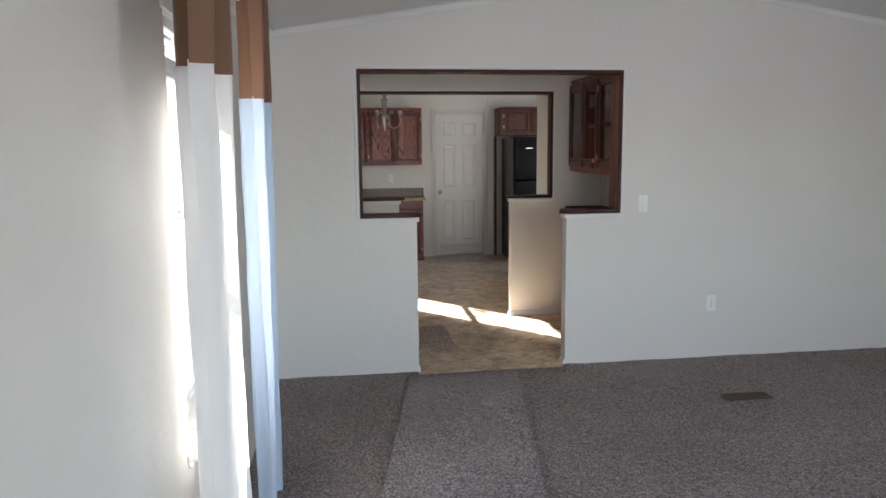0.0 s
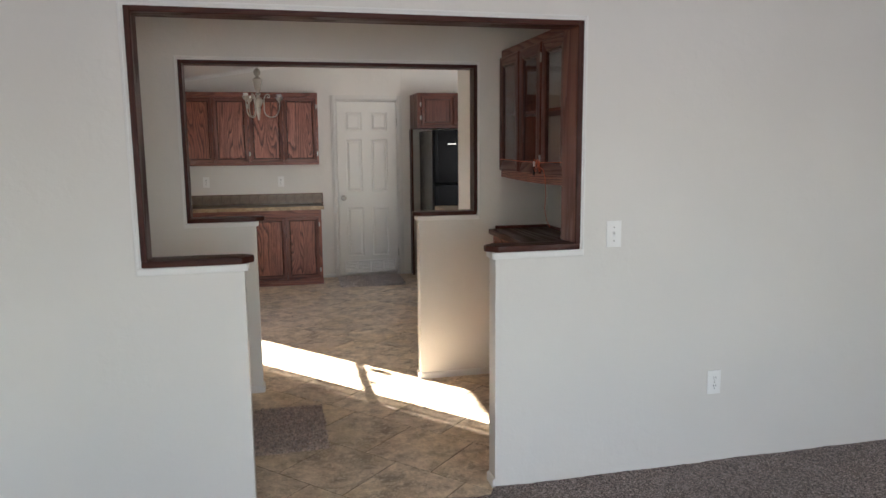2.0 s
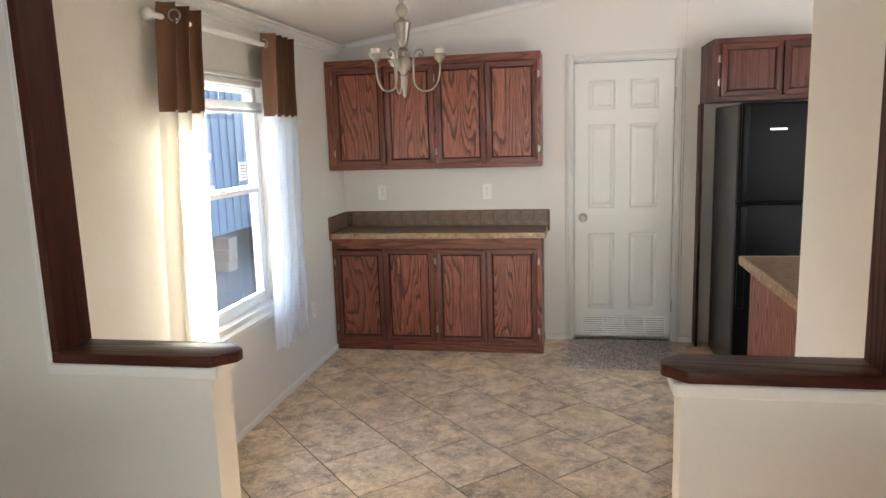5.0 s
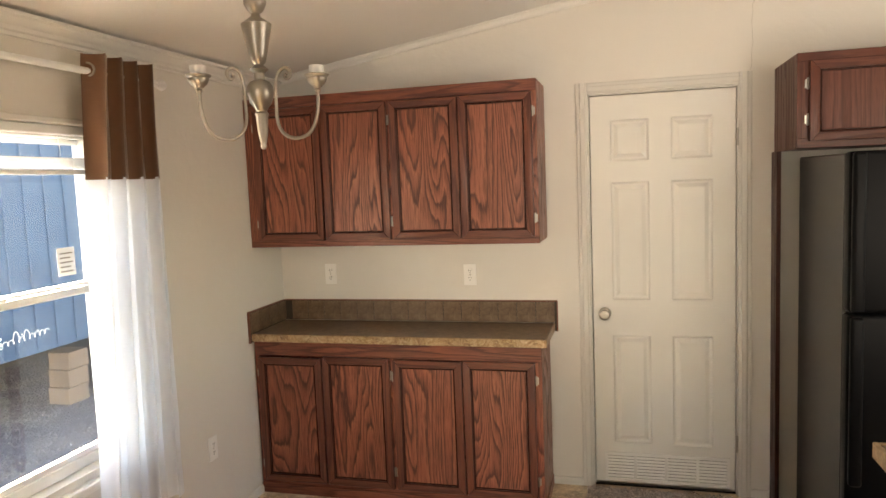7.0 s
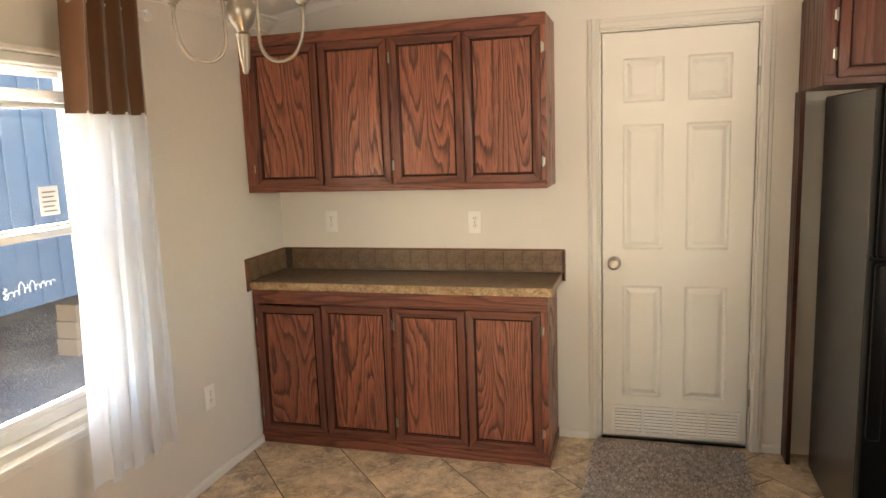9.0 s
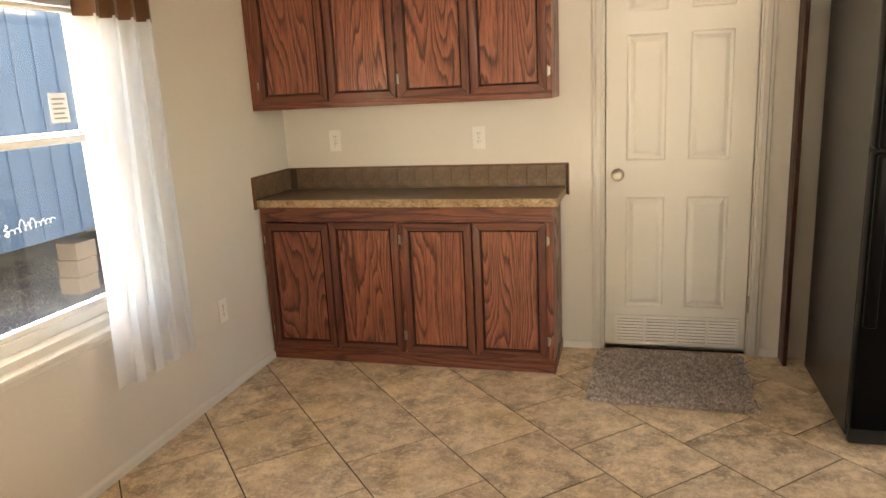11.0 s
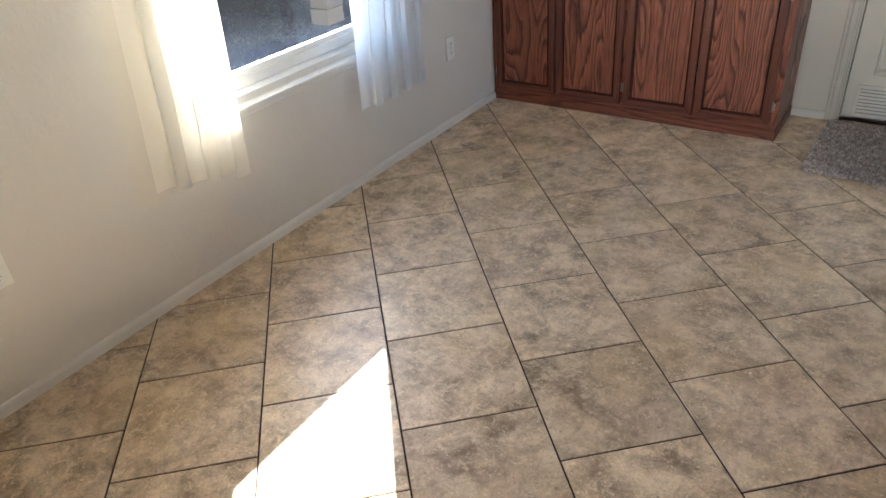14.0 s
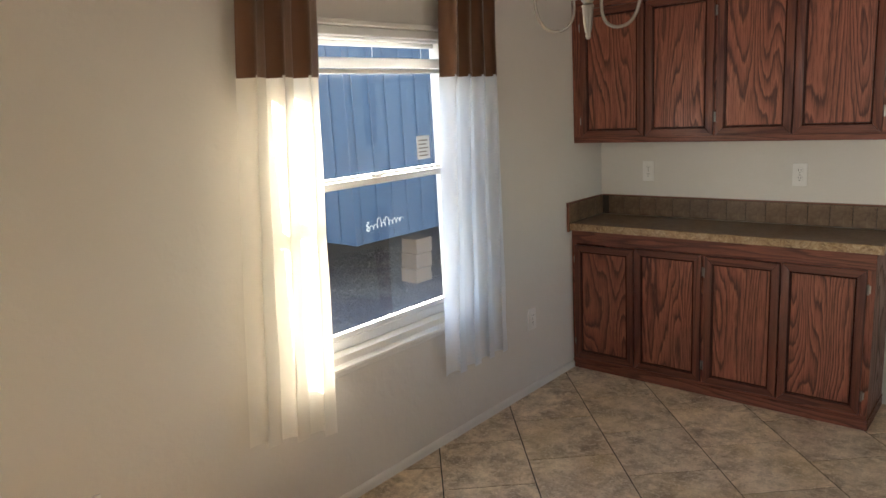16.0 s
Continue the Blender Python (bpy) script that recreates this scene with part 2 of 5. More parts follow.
def carpet_material(name, lo, mid, hi, scale=1.0):
    m = material(name, rough=0.95, spec=0.1)
    n = Net(m)
    a = n.noise(125 * scale, 3, 0.75, distortion=0.6)
    c = n.ramp(a, [(0.40, lo), (0.5, mid), (0.60, hi)])
    tufts = n.noise(48 * scale, 2, 0.6)
    c = n.mix(1.0, c, n.ramp(tufts, [(0.38, g(0.72)), (0.6, g(1.2))]), "MULTIPLY")
    c = n.mix(1.0, c, n.ramp(n.noise(1.6, 3), [(0.35, g(0.88)), (0.65, g(1.08))]), "MULTIPLY")
    n.set("Base Color", c)
    n.bump(n.math("ADD", a, tufts), 1.0, 0.010)
    n.b.inputs["Sheen Weight"].default_value = 0.25
    return m


CARPET = carpet_material("brown_carpet", (0.04, 0.026, 0.022), (0.20, 0.148, 0.132), (0.56, 0.45, 0.41), 1.15)
RUNNER = carpet_material("runner_carpet", (0.06, 0.045, 0.042), (0.26, 0.212, 0.198), (0.62, 0.53, 0.50))
SHAG = carpet_material("shag_yarn", (0.36, 0.30, 0.27), (0.60, 0.52, 0.475), (0.86, 0.79, 0.74), 0.8)
SHAG_BROWN = carpet_material("brown_shag_yarn", (0.34, 0.245, 0.19), (0.55, 0.42, 0.34), (0.76, 0.62, 0.52), 0.8)
NICKEL = material("brushed_nickel", (0.40, 0.37, 0.325), 0.33, 1.0)
n = Net(NICKEL)
n.set("Roughness", n.ramp(n.noise(30, 3, src=n.mapped((1, 1, 12))), [(0.3, g(0.28)), (0.7, g(0.42))]))
WHITE_PLASTIC = material("white_plastic", (0.86, 0.85, 0.82), 0.3)
VENT_SHADE = material("louvre_shade", (0.22, 0.21, 0.19), 0.8)
GRILLE = material("glossy_grille_enamel", (0.82, 0.81, 0.78), 0.13)
SOCKET_HOLE = material("dark_slot", (0.02, 0.02, 0.02), 0.6)
VINYL = material("white_vinyl_frame", (0.80, 0.80, 0.79), 0.35)
n = Net(VINYL)
n.set("Roughness", n.ramp(n.noise(8, 4), [(0.3, g(0.3)), (0.7, g(0.5))]))


def glass_material(name, dirt=0.05):
    m = bpy.data.materials.new(name)
    m.use_nodes = True
    n = Net(m)
    n.b.inputs["Base Color"].default_value = (1, 1, 1, 1)
    tr = n.node("ShaderNodeBsdfTransparent")
    gl = n.node("ShaderNodeBsdfGlossy", {"Roughness": 0.02})
    df = n.node("ShaderNodeBsdfDiffuse", {"Color": (0.8, 0.8, 0.8, 1)})
    facing = n.node("ShaderNodeLayerWeight", {"Blend": 0.5}).outputs["Facing"]
    shine = n.math("ADD", n.math("MULTIPLY", n.math("POWER", facing, 4.5), 0.9), 0.035)
    m1 = n.node("ShaderNodeMixShader", {0: shine})
    n.t.links.new(tr.outputs[0], m1.inputs[1])
    n.t.links.new(gl.outputs[0], m1.inputs[2])
    m2 = n.node("ShaderNodeMixShader", {0: n.ramp(n.noise(60, 5, 0.7), [(0.55, g(dirt * 0.3)), (0.75, g(dirt * 4))])})
    n.t.links.new(m1.outputs[0], m2.inputs[1])
    n.t.links.new(df.outputs[0], m2.inputs[2])
    n.t.links.new(m2.outputs[0], n.t.nodes["Material Output"].inputs[0])
    return m


WINDOW_GLASS = glass_material("window_glass", 0.03)
CABINET_GLASS = glass_material("cabinet_glass", 0.0)


def cloth(name, color, rough, through_light, sheen=0.3, see_through=0.0):
    m = material(name, color, rough, spec=0.2)
    n = Net(m)
    n.b.inputs["Sheen Weight"].default_value = sheen
    tl = n.node("ShaderNodeBsdfTranslucent", {"Color": (*color, 1)})
    mx = n.node("ShaderNodeMixShader", {0: through_light})
    n.t.links.new(n.b.outputs[0], mx.inputs[1])
    n.t.links.new(tl.outputs[0], mx.inputs[2])
    out = mx
    if see_through:
        clear = n.node("ShaderNodeBsdfTransparent")
        out = n.node("ShaderNodeMixShader", {0: see_through})
        n.t.links.new(mx.outputs[0], out.inputs[1])
        n.t.links.new(clear.outputs[0], out.inputs[2])
    n.t.links.new(out.outputs[0], n.t.nodes["Material Output"].inputs[0])
    weave = n.node("ShaderNodeTexWave", {"Vector": n.mapped((1, 1, 1)), "Scale": 380, "Distortion": 1.0}, bands_direction="Z").outputs[1]
    n.bump(n.math("ADD", weave, n.noise(18, 3)), 0.2, 0.001)
    return m


BROWN_CLOTH = cloth("brown_satin", (0.175, 0.088, 0.048), 0.33, 0.04, 0.3)
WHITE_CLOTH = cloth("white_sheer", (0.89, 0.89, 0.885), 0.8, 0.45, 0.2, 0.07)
# copies of the white sheer with sunlit cream or shade blue put into the colour
SUNLIT_SHEER = cloth("sheer_sunlit_cream", (0.91, 0.885, 0.82), 0.8, 0.45, 0.2, 0.07)
SHADE_BLUE_SHEER = cloth("sheer_shade_blue", (0.72, 0.82, 0.94), 0.8, 0.5, 0.2, 0.05)
SHADE_COOL_SHEER = cloth("sheer_shade_cool", (0.88, 0.905, 0.94), 0.8, 0.55, 0.2, 0.05)


def laminate(name, pal, fleck):
    m = material(name, rough=0.3)
    n = Net(m)
    c = n.ramp(n.noise(26, 6, 0.75, distortion=0.8), [(0.35, pal[0]), (0.5, pal[1]), (0.62, pal[2])])
    c = n.mix(n.ramp(n.noise(120, 3, 0.7), [(0.58, g(0)), (0.66, g(0.8))]), c, fleck)
    c = n.mix(n.ramp(n.noise(95, 3, 0.7), [(0.32, g(0.8)), (0.42, g(0))]), c, pal[0])
    n.set("Base Color", c)
    return m


COUNTER_TOP = laminate("brown_laminate", [(0.085, 0.048, 0.028), (0.145, 0.090, 0.054), (0.21, 0.14, 0.088)], (0.26, 0.18, 0.12))
COUNTER_EDGE = laminate("speckled_laminate_edge", [(0.16, 0.085, 0.04), (0.33, 0.215, 0.11), (0.46, 0.34, 0.21)], (0.55, 0.44, 0.3))
SPLASH = laminate("olive_brown_tile", [(0.105, 0.060, 0.035), (0.16, 0.10, 0.058), (0.21, 0.14, 0.085)], (0.19, 0.13, 0.085))
SPLASH_JOINT = material("splash_joint", (0.06, 0.045, 0.032), 0.8)
SPLASH_EDGE = material("copper_coloured_edge", (0.22, 0.085, 0.05), 0.35, 0.2)
BLACK_GLOSS = material("black_fridge_door", (0.004, 0.004, 0.0045), 0.36, 0.0, 0.06)
n = Net(BLACK_GLOSS)
n.bump(n.noise(420, 2, 0.6), 0.35, 0.0008)
BLACK_SIDE = material("black_fridge_side", (0.030, 0.029, 0.028), 0.27)
n = Net(BLACK_SIDE)
n.bump(n.noise(320, 2, 0.6), 0.5, 0.0008)
BLACK_RUBBER = material("black_rubber", (0.012, 0.012, 0.012), 0.7)
DARK_METAL = material("painted_vent_metal", (0.10, 0.065, 0.045), 0.45, 0.3)
CORD = material("orange_cord", (0.68, 0.16, 0.08), 0.5)
HINGE = material("satin_steel_hinge", (0.42, 0.40, 0.36), 0.3, 1.0)
# dark board of the subfloor, also the added shade sheets under the blue home
SHADOW_GAP = material("subfloor_and_shade_sheet", (0.05, 0.03, 0.02), 0.8)
BLUE = material("blue_siding_paint", (0.022, 0.06, 0.12), 0.5)
n = Net(BLUE)
n.set("Base Color", n.mix(n.ramp(n.noise(1.4, 5, 0.7), [(0.35, g(0)), (0.7, g(1))]), (0.014, 0.050, 0.105), (0.026, 0.072, 0.135)))
CREAM_LETTER = material("cream_sign_paint", (0.75, 0.73, 0.66), 0.5)
BLOCK = material("pale_concrete_block", (0.42, 0.35, 0.27), 0.9)
n = Net(BLOCK)
n.set("Base Color", n.ramp(n.noise(30, 5, 0.7), [(0.3, (0.12, 0.085, 0.06)), (0.7, (0.20, 0.15, 0.11))]))
n.bump(n.noise(90, 4), 0.6, 0.003)
GRAVEL = material("grey_gravel", rough=0.95)
n = Net(GRAVEL)
vor = n.node("ShaderNodeTexVoronoi", {"Vector": n.co, "Scale": 42.0})
c = n.mix(n.ramp(n.noise(1.1, 4, 0.6), [(0.4, g(0)), (0.62, g(1))]), (0.07, 0.065, 0.07), (0.135, 0.12, 0.11))
c = n.mix(1.0, c, n.ramp(n.noise(60, 3, 0.8), [(0.34, g(0.30)), (0.64, g(1.75))]), "MULTIPLY")
c = n.mix(1.0, c, n.ramp(n.noise(16, 4, 0.8), [(0.36, g(0.5)), (0.62, g(1.35))]), "MULTIPLY")
n.set("Base Color", c)
n.bump(vor.outputs[0], 1.0, 0.02)
PAPER = material("paper_label", (0.78, 0.79, 0.78), 0.7)
INK = material("dark_ink", (0.30, 0.29, 0.26), 0.7)

# ---- the large structure ----
def gable(bm, x0, x1, z0, y0, y1):
    """A piece of a cross wall from z0 up to the sloping ceiling."""
    poly = [(x0, z0), (x1, z0), (x1, ceil_z(x1) + 0.01)]
    if x0 < RIDGE < x1:
        poly.append((RIDGE, ceil_z(RIDGE) + 0.01))
    poly.append((x0, ceil_z(x0) + 0.01))
    prism(bm, poly, lambda p, e: (p[0], y1 if e else y0, p[1]))


def side_wall(name, x0, x1, openings):
    """A wall along y with openings (y0, y1, z0, z1)."""
    bm, y, top = bmesh.new(), SY, EAVE + 0.03
    for a, b, z0, z1 in openings:
        box(bm, x0, x1, y, a, -0.05, top)
        if z0 > 0:
            box(bm, x0, x1, a, b, -0.05, z0)
        box(bm, x0, x1, a, b, z1, top)
        y = b
    box(bm, x0, x1, y, NY + TH, -0.05, top)
    return structure(name, bm, WALL)


KW = (7.95, 8.93, 0.62, 1.90)       # kitchen window
LW = (2.43, 2.95, 0.62, 1.90)       # living-room window
wall_west = side_wall("wall_west", WX - 0.13, WX, [LW, (5.49, 6.355, 0, 2.045), KW])
# both east openings are unseen, placed to suit the fill lamps
wall_east = side_wall("wall_east", EX, EX + 0.13, [(-0.3, 1.5, 0.7, 1.95), (7.5, 9.1, 1.05, 2.0)])

bm = bmesh.new()
gable(bm, WX - 0.13, 1.588, -0.05, NY, NY + TH)
gable(bm, 1.588, 2.295, 2.045, NY, NY + TH)
gable(bm, 2.295, EX + 0.13, -0.05, NY, NY + TH)
wall_north = structure("wall_north", bm, WALL)
bm = bmesh.new()
gable(bm, WX - 0.13, 0.4, -0.05, SY - TH, SY)
# unseen window opening, assumed for the south fill lamp
box(bm, 0.4, 2.8, SY - TH, SY, -0.05, 0.7)
gable(bm, 0.4, 2.8, 2.0, SY - TH, SY)
gable(bm, 2.8, EX + 0.13, -0.05, SY - TH, SY)
wall_south = structure("wall_south", bm, WALL)

A = dict(x0=0.416, x1=2.202, c0=0.828, c1=1.786, p0=0.79, p1=1.822, y=AY, z=1.066, top=2.028)
B = dict(x0=0.396, x1=2.177, c0=0.838, c1=1.76, p0=0.786, p1=1.796, y=BY, z=1.076, top=2.02)
for nm, d in (("partition_south", A), ("partition_north", B)):
    bm, y0, y1 = bmesh.new(), d["y"], d["y"] + TH
    gable(bm, WX, d["x0"], 0, y0, y1)
    gable(bm, d["x0"], d["x1"], d["top"], y0, y1)
    if d is B:
        gable(bm, d["x1"], 2.9, 0, y0, y1)
        # unseen opening, cut only for the kitchen fill lamp
        gable(bm, 2.9, 4.0, 2.04, y0, y1)
        gable(bm, 4.0, EX, 0, y0, y1)
    else:
        gable(bm, d["x1"], EX, 0, y0, y1)
    box(bm, d["x0"], d["p0"], y0, y1, 0, d["z"])
    box(bm, d["p1"], d["x1"], y0, y1, 0, d["z"])
    structure("wall_" + nm, bm, WALL)
structure("wall_peninsula", boxes((2.35, 2.47, BY + TH, 7.6, 0, 2.6)), TRIM)
structure("wall_behind_door_1", boxes((1.45, 2.43, NY + TH + 0.002, NY + TH + 0.06, -0.05, 2.3)), WALL)
structure("wall_behind_door_2", boxes((WX - 0.19, WX - 0.132, 5.3, 6.5, -0.05, 2.3)), WALL)
structure("wall_hutch_back", boxes((2.665, 2.785, AY + TH, BY, 0, 2.58)), WALL)

bm = bmesh.new()
for s in (0, 1):
    xa, xb = (WX - 0.16, RIDGE) if s == 0 else (RIDGE, EX + 0.16)
    prism(bm, [(xa, ceil_z(xa)), (xb, ceil_z(xb)), (xb, ceil_z(xb) + 0.1), (xa, ceil_z(xa) + 0.1)], lambda p, e: (p[0], NY + TH if e else SY - TH, p[1]))
ceiling = structure("ceiling", bm, CEILING)

CROWN = [(0, 0), (0.052, 0), (0.05, 0.012), (0.034, 0.02), (0.028, 0.036), (0.014, 0.05), (0.012, 0.062), (0, 0.064)]


def crown(name, a, b, inward, size=1.0, profile=CROWN):
    a, b, inward = Vector(a), Vector(b), Vector(inward)
    bm = bmesh.new()
    prism(bm, profile, lambda p, e: (b if e else a) + inward * p[0] * size + Vector((0, 0, -p[1] * size)))
    return structure(name, bm, TRIM, 30)


z_w, z_r = ceil_z(WX) + 0.004, ceil_z(RIDGE) + 0.004
for nm, y, s in (("crown_moulding", NY, -1), ("crown_moulding", AY, -1), ("crown_moulding", BY, -1), ("crown_moulding", BY + TH, 1)):
    crown(nm, (WX, y, z_w), (RIDGE, y, z_r), (0, s, 0), 0.62)
    crown(nm, (RIDGE, y, z_r), (EX, y, ceil_z(EX) + 0.004), (0, s, 0), 0.62)
WCROWN = [(0, 0), (0.085, 0.012), (0.083, 0.024), (0.062, 0.03), (0.052, 0.046), (0.034, 0.056), (0.026, 0.07), (0.014, 0.076), (0.012, 0.09), (0, 0.092)]
for y0, y1 in ((SY, AY), (AY + TH, BY), (BY + TH, NY)):
    crown("crown_moulding", (WX, y0, z_w), (WX, y1, z_w), (1, 0, 0), 0.85, WCROWN)
    crown("crown_moulding", (EX, y0, ceil_z(EX)), (EX, y1, ceil_z(EX)), (-1, 0, 0), 0.85, WCROWN)

# window and door reveals are cut in the walls; baseboards
BASE = [(0, 0), (0.012, 0), (0.012, 0.029), (0.008, 0.038), (0, 0.041)]


def baseboard(a, b, inward):
    a, b, inward = Vector(a), Vector(b), Vector(inward)
    bm = bmesh.new()
    prism(bm, BASE, lambda p, e: (b if e else a) + inward * p[0] + Vector((0, 0, p[1])))
    structure("baseboard", bm, TRIM)


baseboard((WX, BY + TH, 0), (WX, 9.9, 0), (1, 0, 0))
baseboard((1.372, NY, 0), (1.53, NY, 0), (0, -1, 0))
baseboard((2.355, NY, 0), (2.44, NY, 0), (0, -1, 0))
baseboard((WX, BY, 0), (0.79, BY, 0), (0, -1, 0))
baseboard((1.788, BY, 0), (2.285, BY, 0), (0, -1, 0))
baseboard((WX + 0.01, BY + TH, 0), (0.79, BY + TH, 0), (0, 1, 0))
baseboard((WX, AY + TH, 0), (WX, 5.43, 0), (1, 0, 0))
for d in (A, B):
    for x, s in ((d["p0"], 1), (d["p1"], -1)):
        baseboard((x, d["y"], 0), (x, d["y"] + TH, 0), (s, 0, 0))

# floors
structure("floor_subfloor", boxes((WX - 0.13, EX + 0.13, SY - TH, NY + TH, -0.12, -0.035)), SHADOW_GAP)
CARPET_EDGE = 4.875
bm = bmesh.new()
nx, ny = 150, 210
vs = [[None] * (ny + 1) for _ in range(nx + 1)]
for i in range(nx + 1):
    for j in range(ny + 1):
        x, y = WX - 0.01 + (EX - WX + 0.02) * i / nx, SY - 0.01 + (CARPET_EDGE - SY + 0.01) * j / ny
        if j == ny:
            y = (AY - 0.001 if x < 0.79 or x > 1.795 else y) + 0.012 * noise.noise(Vector((x * 9, 3, 0)))
        z = 0.004 + 0.004 * noise.noise(Vector((x * 5, y * 5, 0))) + 0.003 * noise.noise(Vector((x * 23, y * 23, 5)))
        vs[i][j] = bm.verts.new((x, y, z if j < ny or x < 0.79 or x > 1.795 else -0.01))
for i in range(nx):
    for j in range(ny):
        bm.faces.new((vs[i][j], vs[i + 1][j], vs[i + 1][j + 1], vs[i][j + 1]))
structure("floor_carpet", bm, CARPET, 60)


# ---- dark wood lining of the two openings ----
def lining(name, d, back, label):
    t = thing(name, (d["x0"] + d["x1"]) / 2, d["y"], d["z"], label, "opening trim")
    x0, x1, z, top, y0, y1 = d["x0"], d["x1"], d["z"], d["top"], d["y"] - 0.014, d["y"] + TH + back
    w = 0.021
    part("jamb", boxes((x0, x0 + w, y0, d["y"] + TH + 0.012, z + 0.025, top), bevel=0.002), OAK_DARK_V, t)
    part("jamb", boxes((x1 - w, x1, y0 + 0.012, y1, z + 0.025, top), bevel=0.002), OAK_MID_V if back else OAK_DARK_V, t, "brown oak jamb" if back else "")
    part("jamb_edge", boxes((x1 - w - 0.001, x1 + 0.001, y0, y0 + 0.0115, z + 0.025, top), bevel=0.002), OAK_DARK_V, t)
    part("head", boxes((x0 + w, x1 - w, y0, d["y"] + TH + 0.012, top - w, top), bevel=0.002), OAK_DARK_H, t)
    for xa, xb, end in ((x0, d["c0"], 1), (d["c1"], x1, 0)):
        bm = bmesh.new()
        ya, yb, c = d["y"] - 0.014, d["y"] + TH + 0.014, 0.045
        if end:
            poly = [(xa, ya), (xb - c, ya), (xb, ya + c), (xb, yb - c), (xb - c, yb), (xa, yb)]
        else:
            poly = [(xa, ya + c), (xa + c, ya), (xb, ya), (xb, yb), (xa + c, yb), (xa, yb - c)]
        prism(bm, poly, lambda p, e: (p[0], p[1], z + 0.026 * e))
        bmesh.ops.bevel(bm, geom=list(bm.edges), offset=0.005, segments=2, affect="EDGES", profile=0.6)
        part("sill_cap", bm, OAK_DARK_H, t, smooth=40)
        xa2, xb2 = (xa - 0.02, d["p0"] + 0.016) if end else (d["p1"] - 0.012, xb + 0.02)
        part("white_moulding", boxes((xa2, xb2, d["y"] - 0.008, d["y"] - 0.001, z - 0.03, z - 0.002), bevel=0.003), TRIM, t, "white-painted moulding")
        xe = (d["p0"] + 0.002, d["p0"] + 0.016) if end else (d["p1"] - 0.016, d["p1"] - 0.002)
        part("white_moulding", boxes((*xe, d["y"] - 0.001, d["y"] + TH, z - 0.03, z - 0.002), bevel=0.003), TRIM, t, "white-painted moulding")
    e, h = 0.022, 0.010
    for b in ((x0 - e, x0 - e + h, z - 0.03, top + e), (x1 + e - h, x1 + e, z - 0.03, top + e), (x0 - e + h, x1 + e - h, top + e - h, top + e)):
        part("outer_bead", boxes((b[0], b[1], d["y"] - 0.006, d["y"] - 0.001, b[2], b[3]), bevel=0.002), TRIM, t, "thin white-painted bead")
    for b in ((x0 - e + h, x0 - 0.001, z, top + e - h), (x1 + 0.001, x1 + e - h, z, top + e - h), (x0, x1, top + 0.001, top + e - h)):
        part("outer_bead", boxes((b[0], b[1], d["y"] - 0.003, d["y"] - 0.0005, b[2], b[3])), TRIM, t, "thin white-painted bead")
    return t


lining("opening_trim", A, 0.065, "dark oak lining with chamfered caps round the carpeted room's opening")
lining("opening_trim", B, 0.0, "dark oak lining with chamfered caps round the kitchen opening")


# ---- the west windows with raised blinds ----
def window(name, y0, y1, z0, z1, label):
    t = tagged(thing(name, WX - 0.06, (y0 + y1) / 2, z0, label, ""), kind="structure")
    xo, xi = WX - 0.12, WX - 0.055
    fw = 0.045
    part("window_frame", boxes((xo, xi, y0, y0 + fw, z0, z1), (xo, xi, y1 - fw, y1, z0, z1), (xo, xi, y0 + fw, y1 - fw, z0, z0 + fw), (xo, xi, y0 + fw, y1 - fw, z1 - fw, z1), bevel=0.004), VINYL, t)
    zm = 1.285
    part("lower_sash", boxes((xo + 0.035, xi - 0.003, y0 + fw, y1 - fw, zm - 0.012, zm + 0.018), (xo + 0.035, xi - 0.003, y0 + fw, y1 - fw, z0 + fw, z0 + fw + 0.022), (xo + 0.035, xi - 0.003, y0 + fw, y0 + fw + 0.022, z0 + fw + 0.022, zm - 0.012), (xo + 0.035, xi - 0.003, y1 - fw - 0.022, y1 - fw, z0 + fw + 0.022, zm - 0.012), bevel=0.003), VINYL, t)
    part("upper_sash", boxes((xo + 0.008, xo + 0.032, y0 + fw, y1 - fw, zm, zm + 0.03), (xo + 0.008, xo + 0.032, y0 + fw, y1 - fw, z1 - fw - 0.02, z1 - fw), bevel=0.003), VINYL, t)
    p = part("pane", boxes((xo + 0.048, xo + 0.051, y0 + fw + 0.02, y1 - fw - 0.02, z0 + fw + 0.02, zm - 0.01)), WINDOW_GLASS, t)
    q = part("pane", boxes((xo + 0.018, xo + 0.021, y0 + fw, y1 - fw, zm + 0.028, z1 - fw - 0.018)), WINDOW_GLASS, t)
    p.visible_shadow = q.visible_shadow = False
    part("latch", boxes((xi - 0.003, xi + 0.008, (y0 + y1) / 2 - 0.03, (y0 + y1) / 2 + 0.03, zm + 0.018, zm + 0.03), bevel=0.003), VINYL, t)
    bm = bmesh.new()
    prism(bm, [(xi - 0.001, z0 - 0.001), (WX + 0.012, z0 - 0.035), (WX + 0.012, z0 - 0.05), (xi - 0.001, z0 - 0.05)], lambda p, e: (p[0], y1 if e else y0, p[1]))
    part("window_sill", bm, TRIM, t)
    part("window_apron", boxes((WX, WX + 0.014, y0 - 0.03, y1 + 0.03, z0 - 0.075, z0 - 0.05), (WX, WX + 0.03, y0 - 0.04, y1 + 0.04, z0 - 0.051, z0 - 0.034), bevel=0.003), TRIM, t)
    part("window_head", boxes((WX, WX + 0.012, y0 - 0.03, y1 + 0.03, z1, z1 + 0.02), bevel=0.003), TRIM, t)
    return t


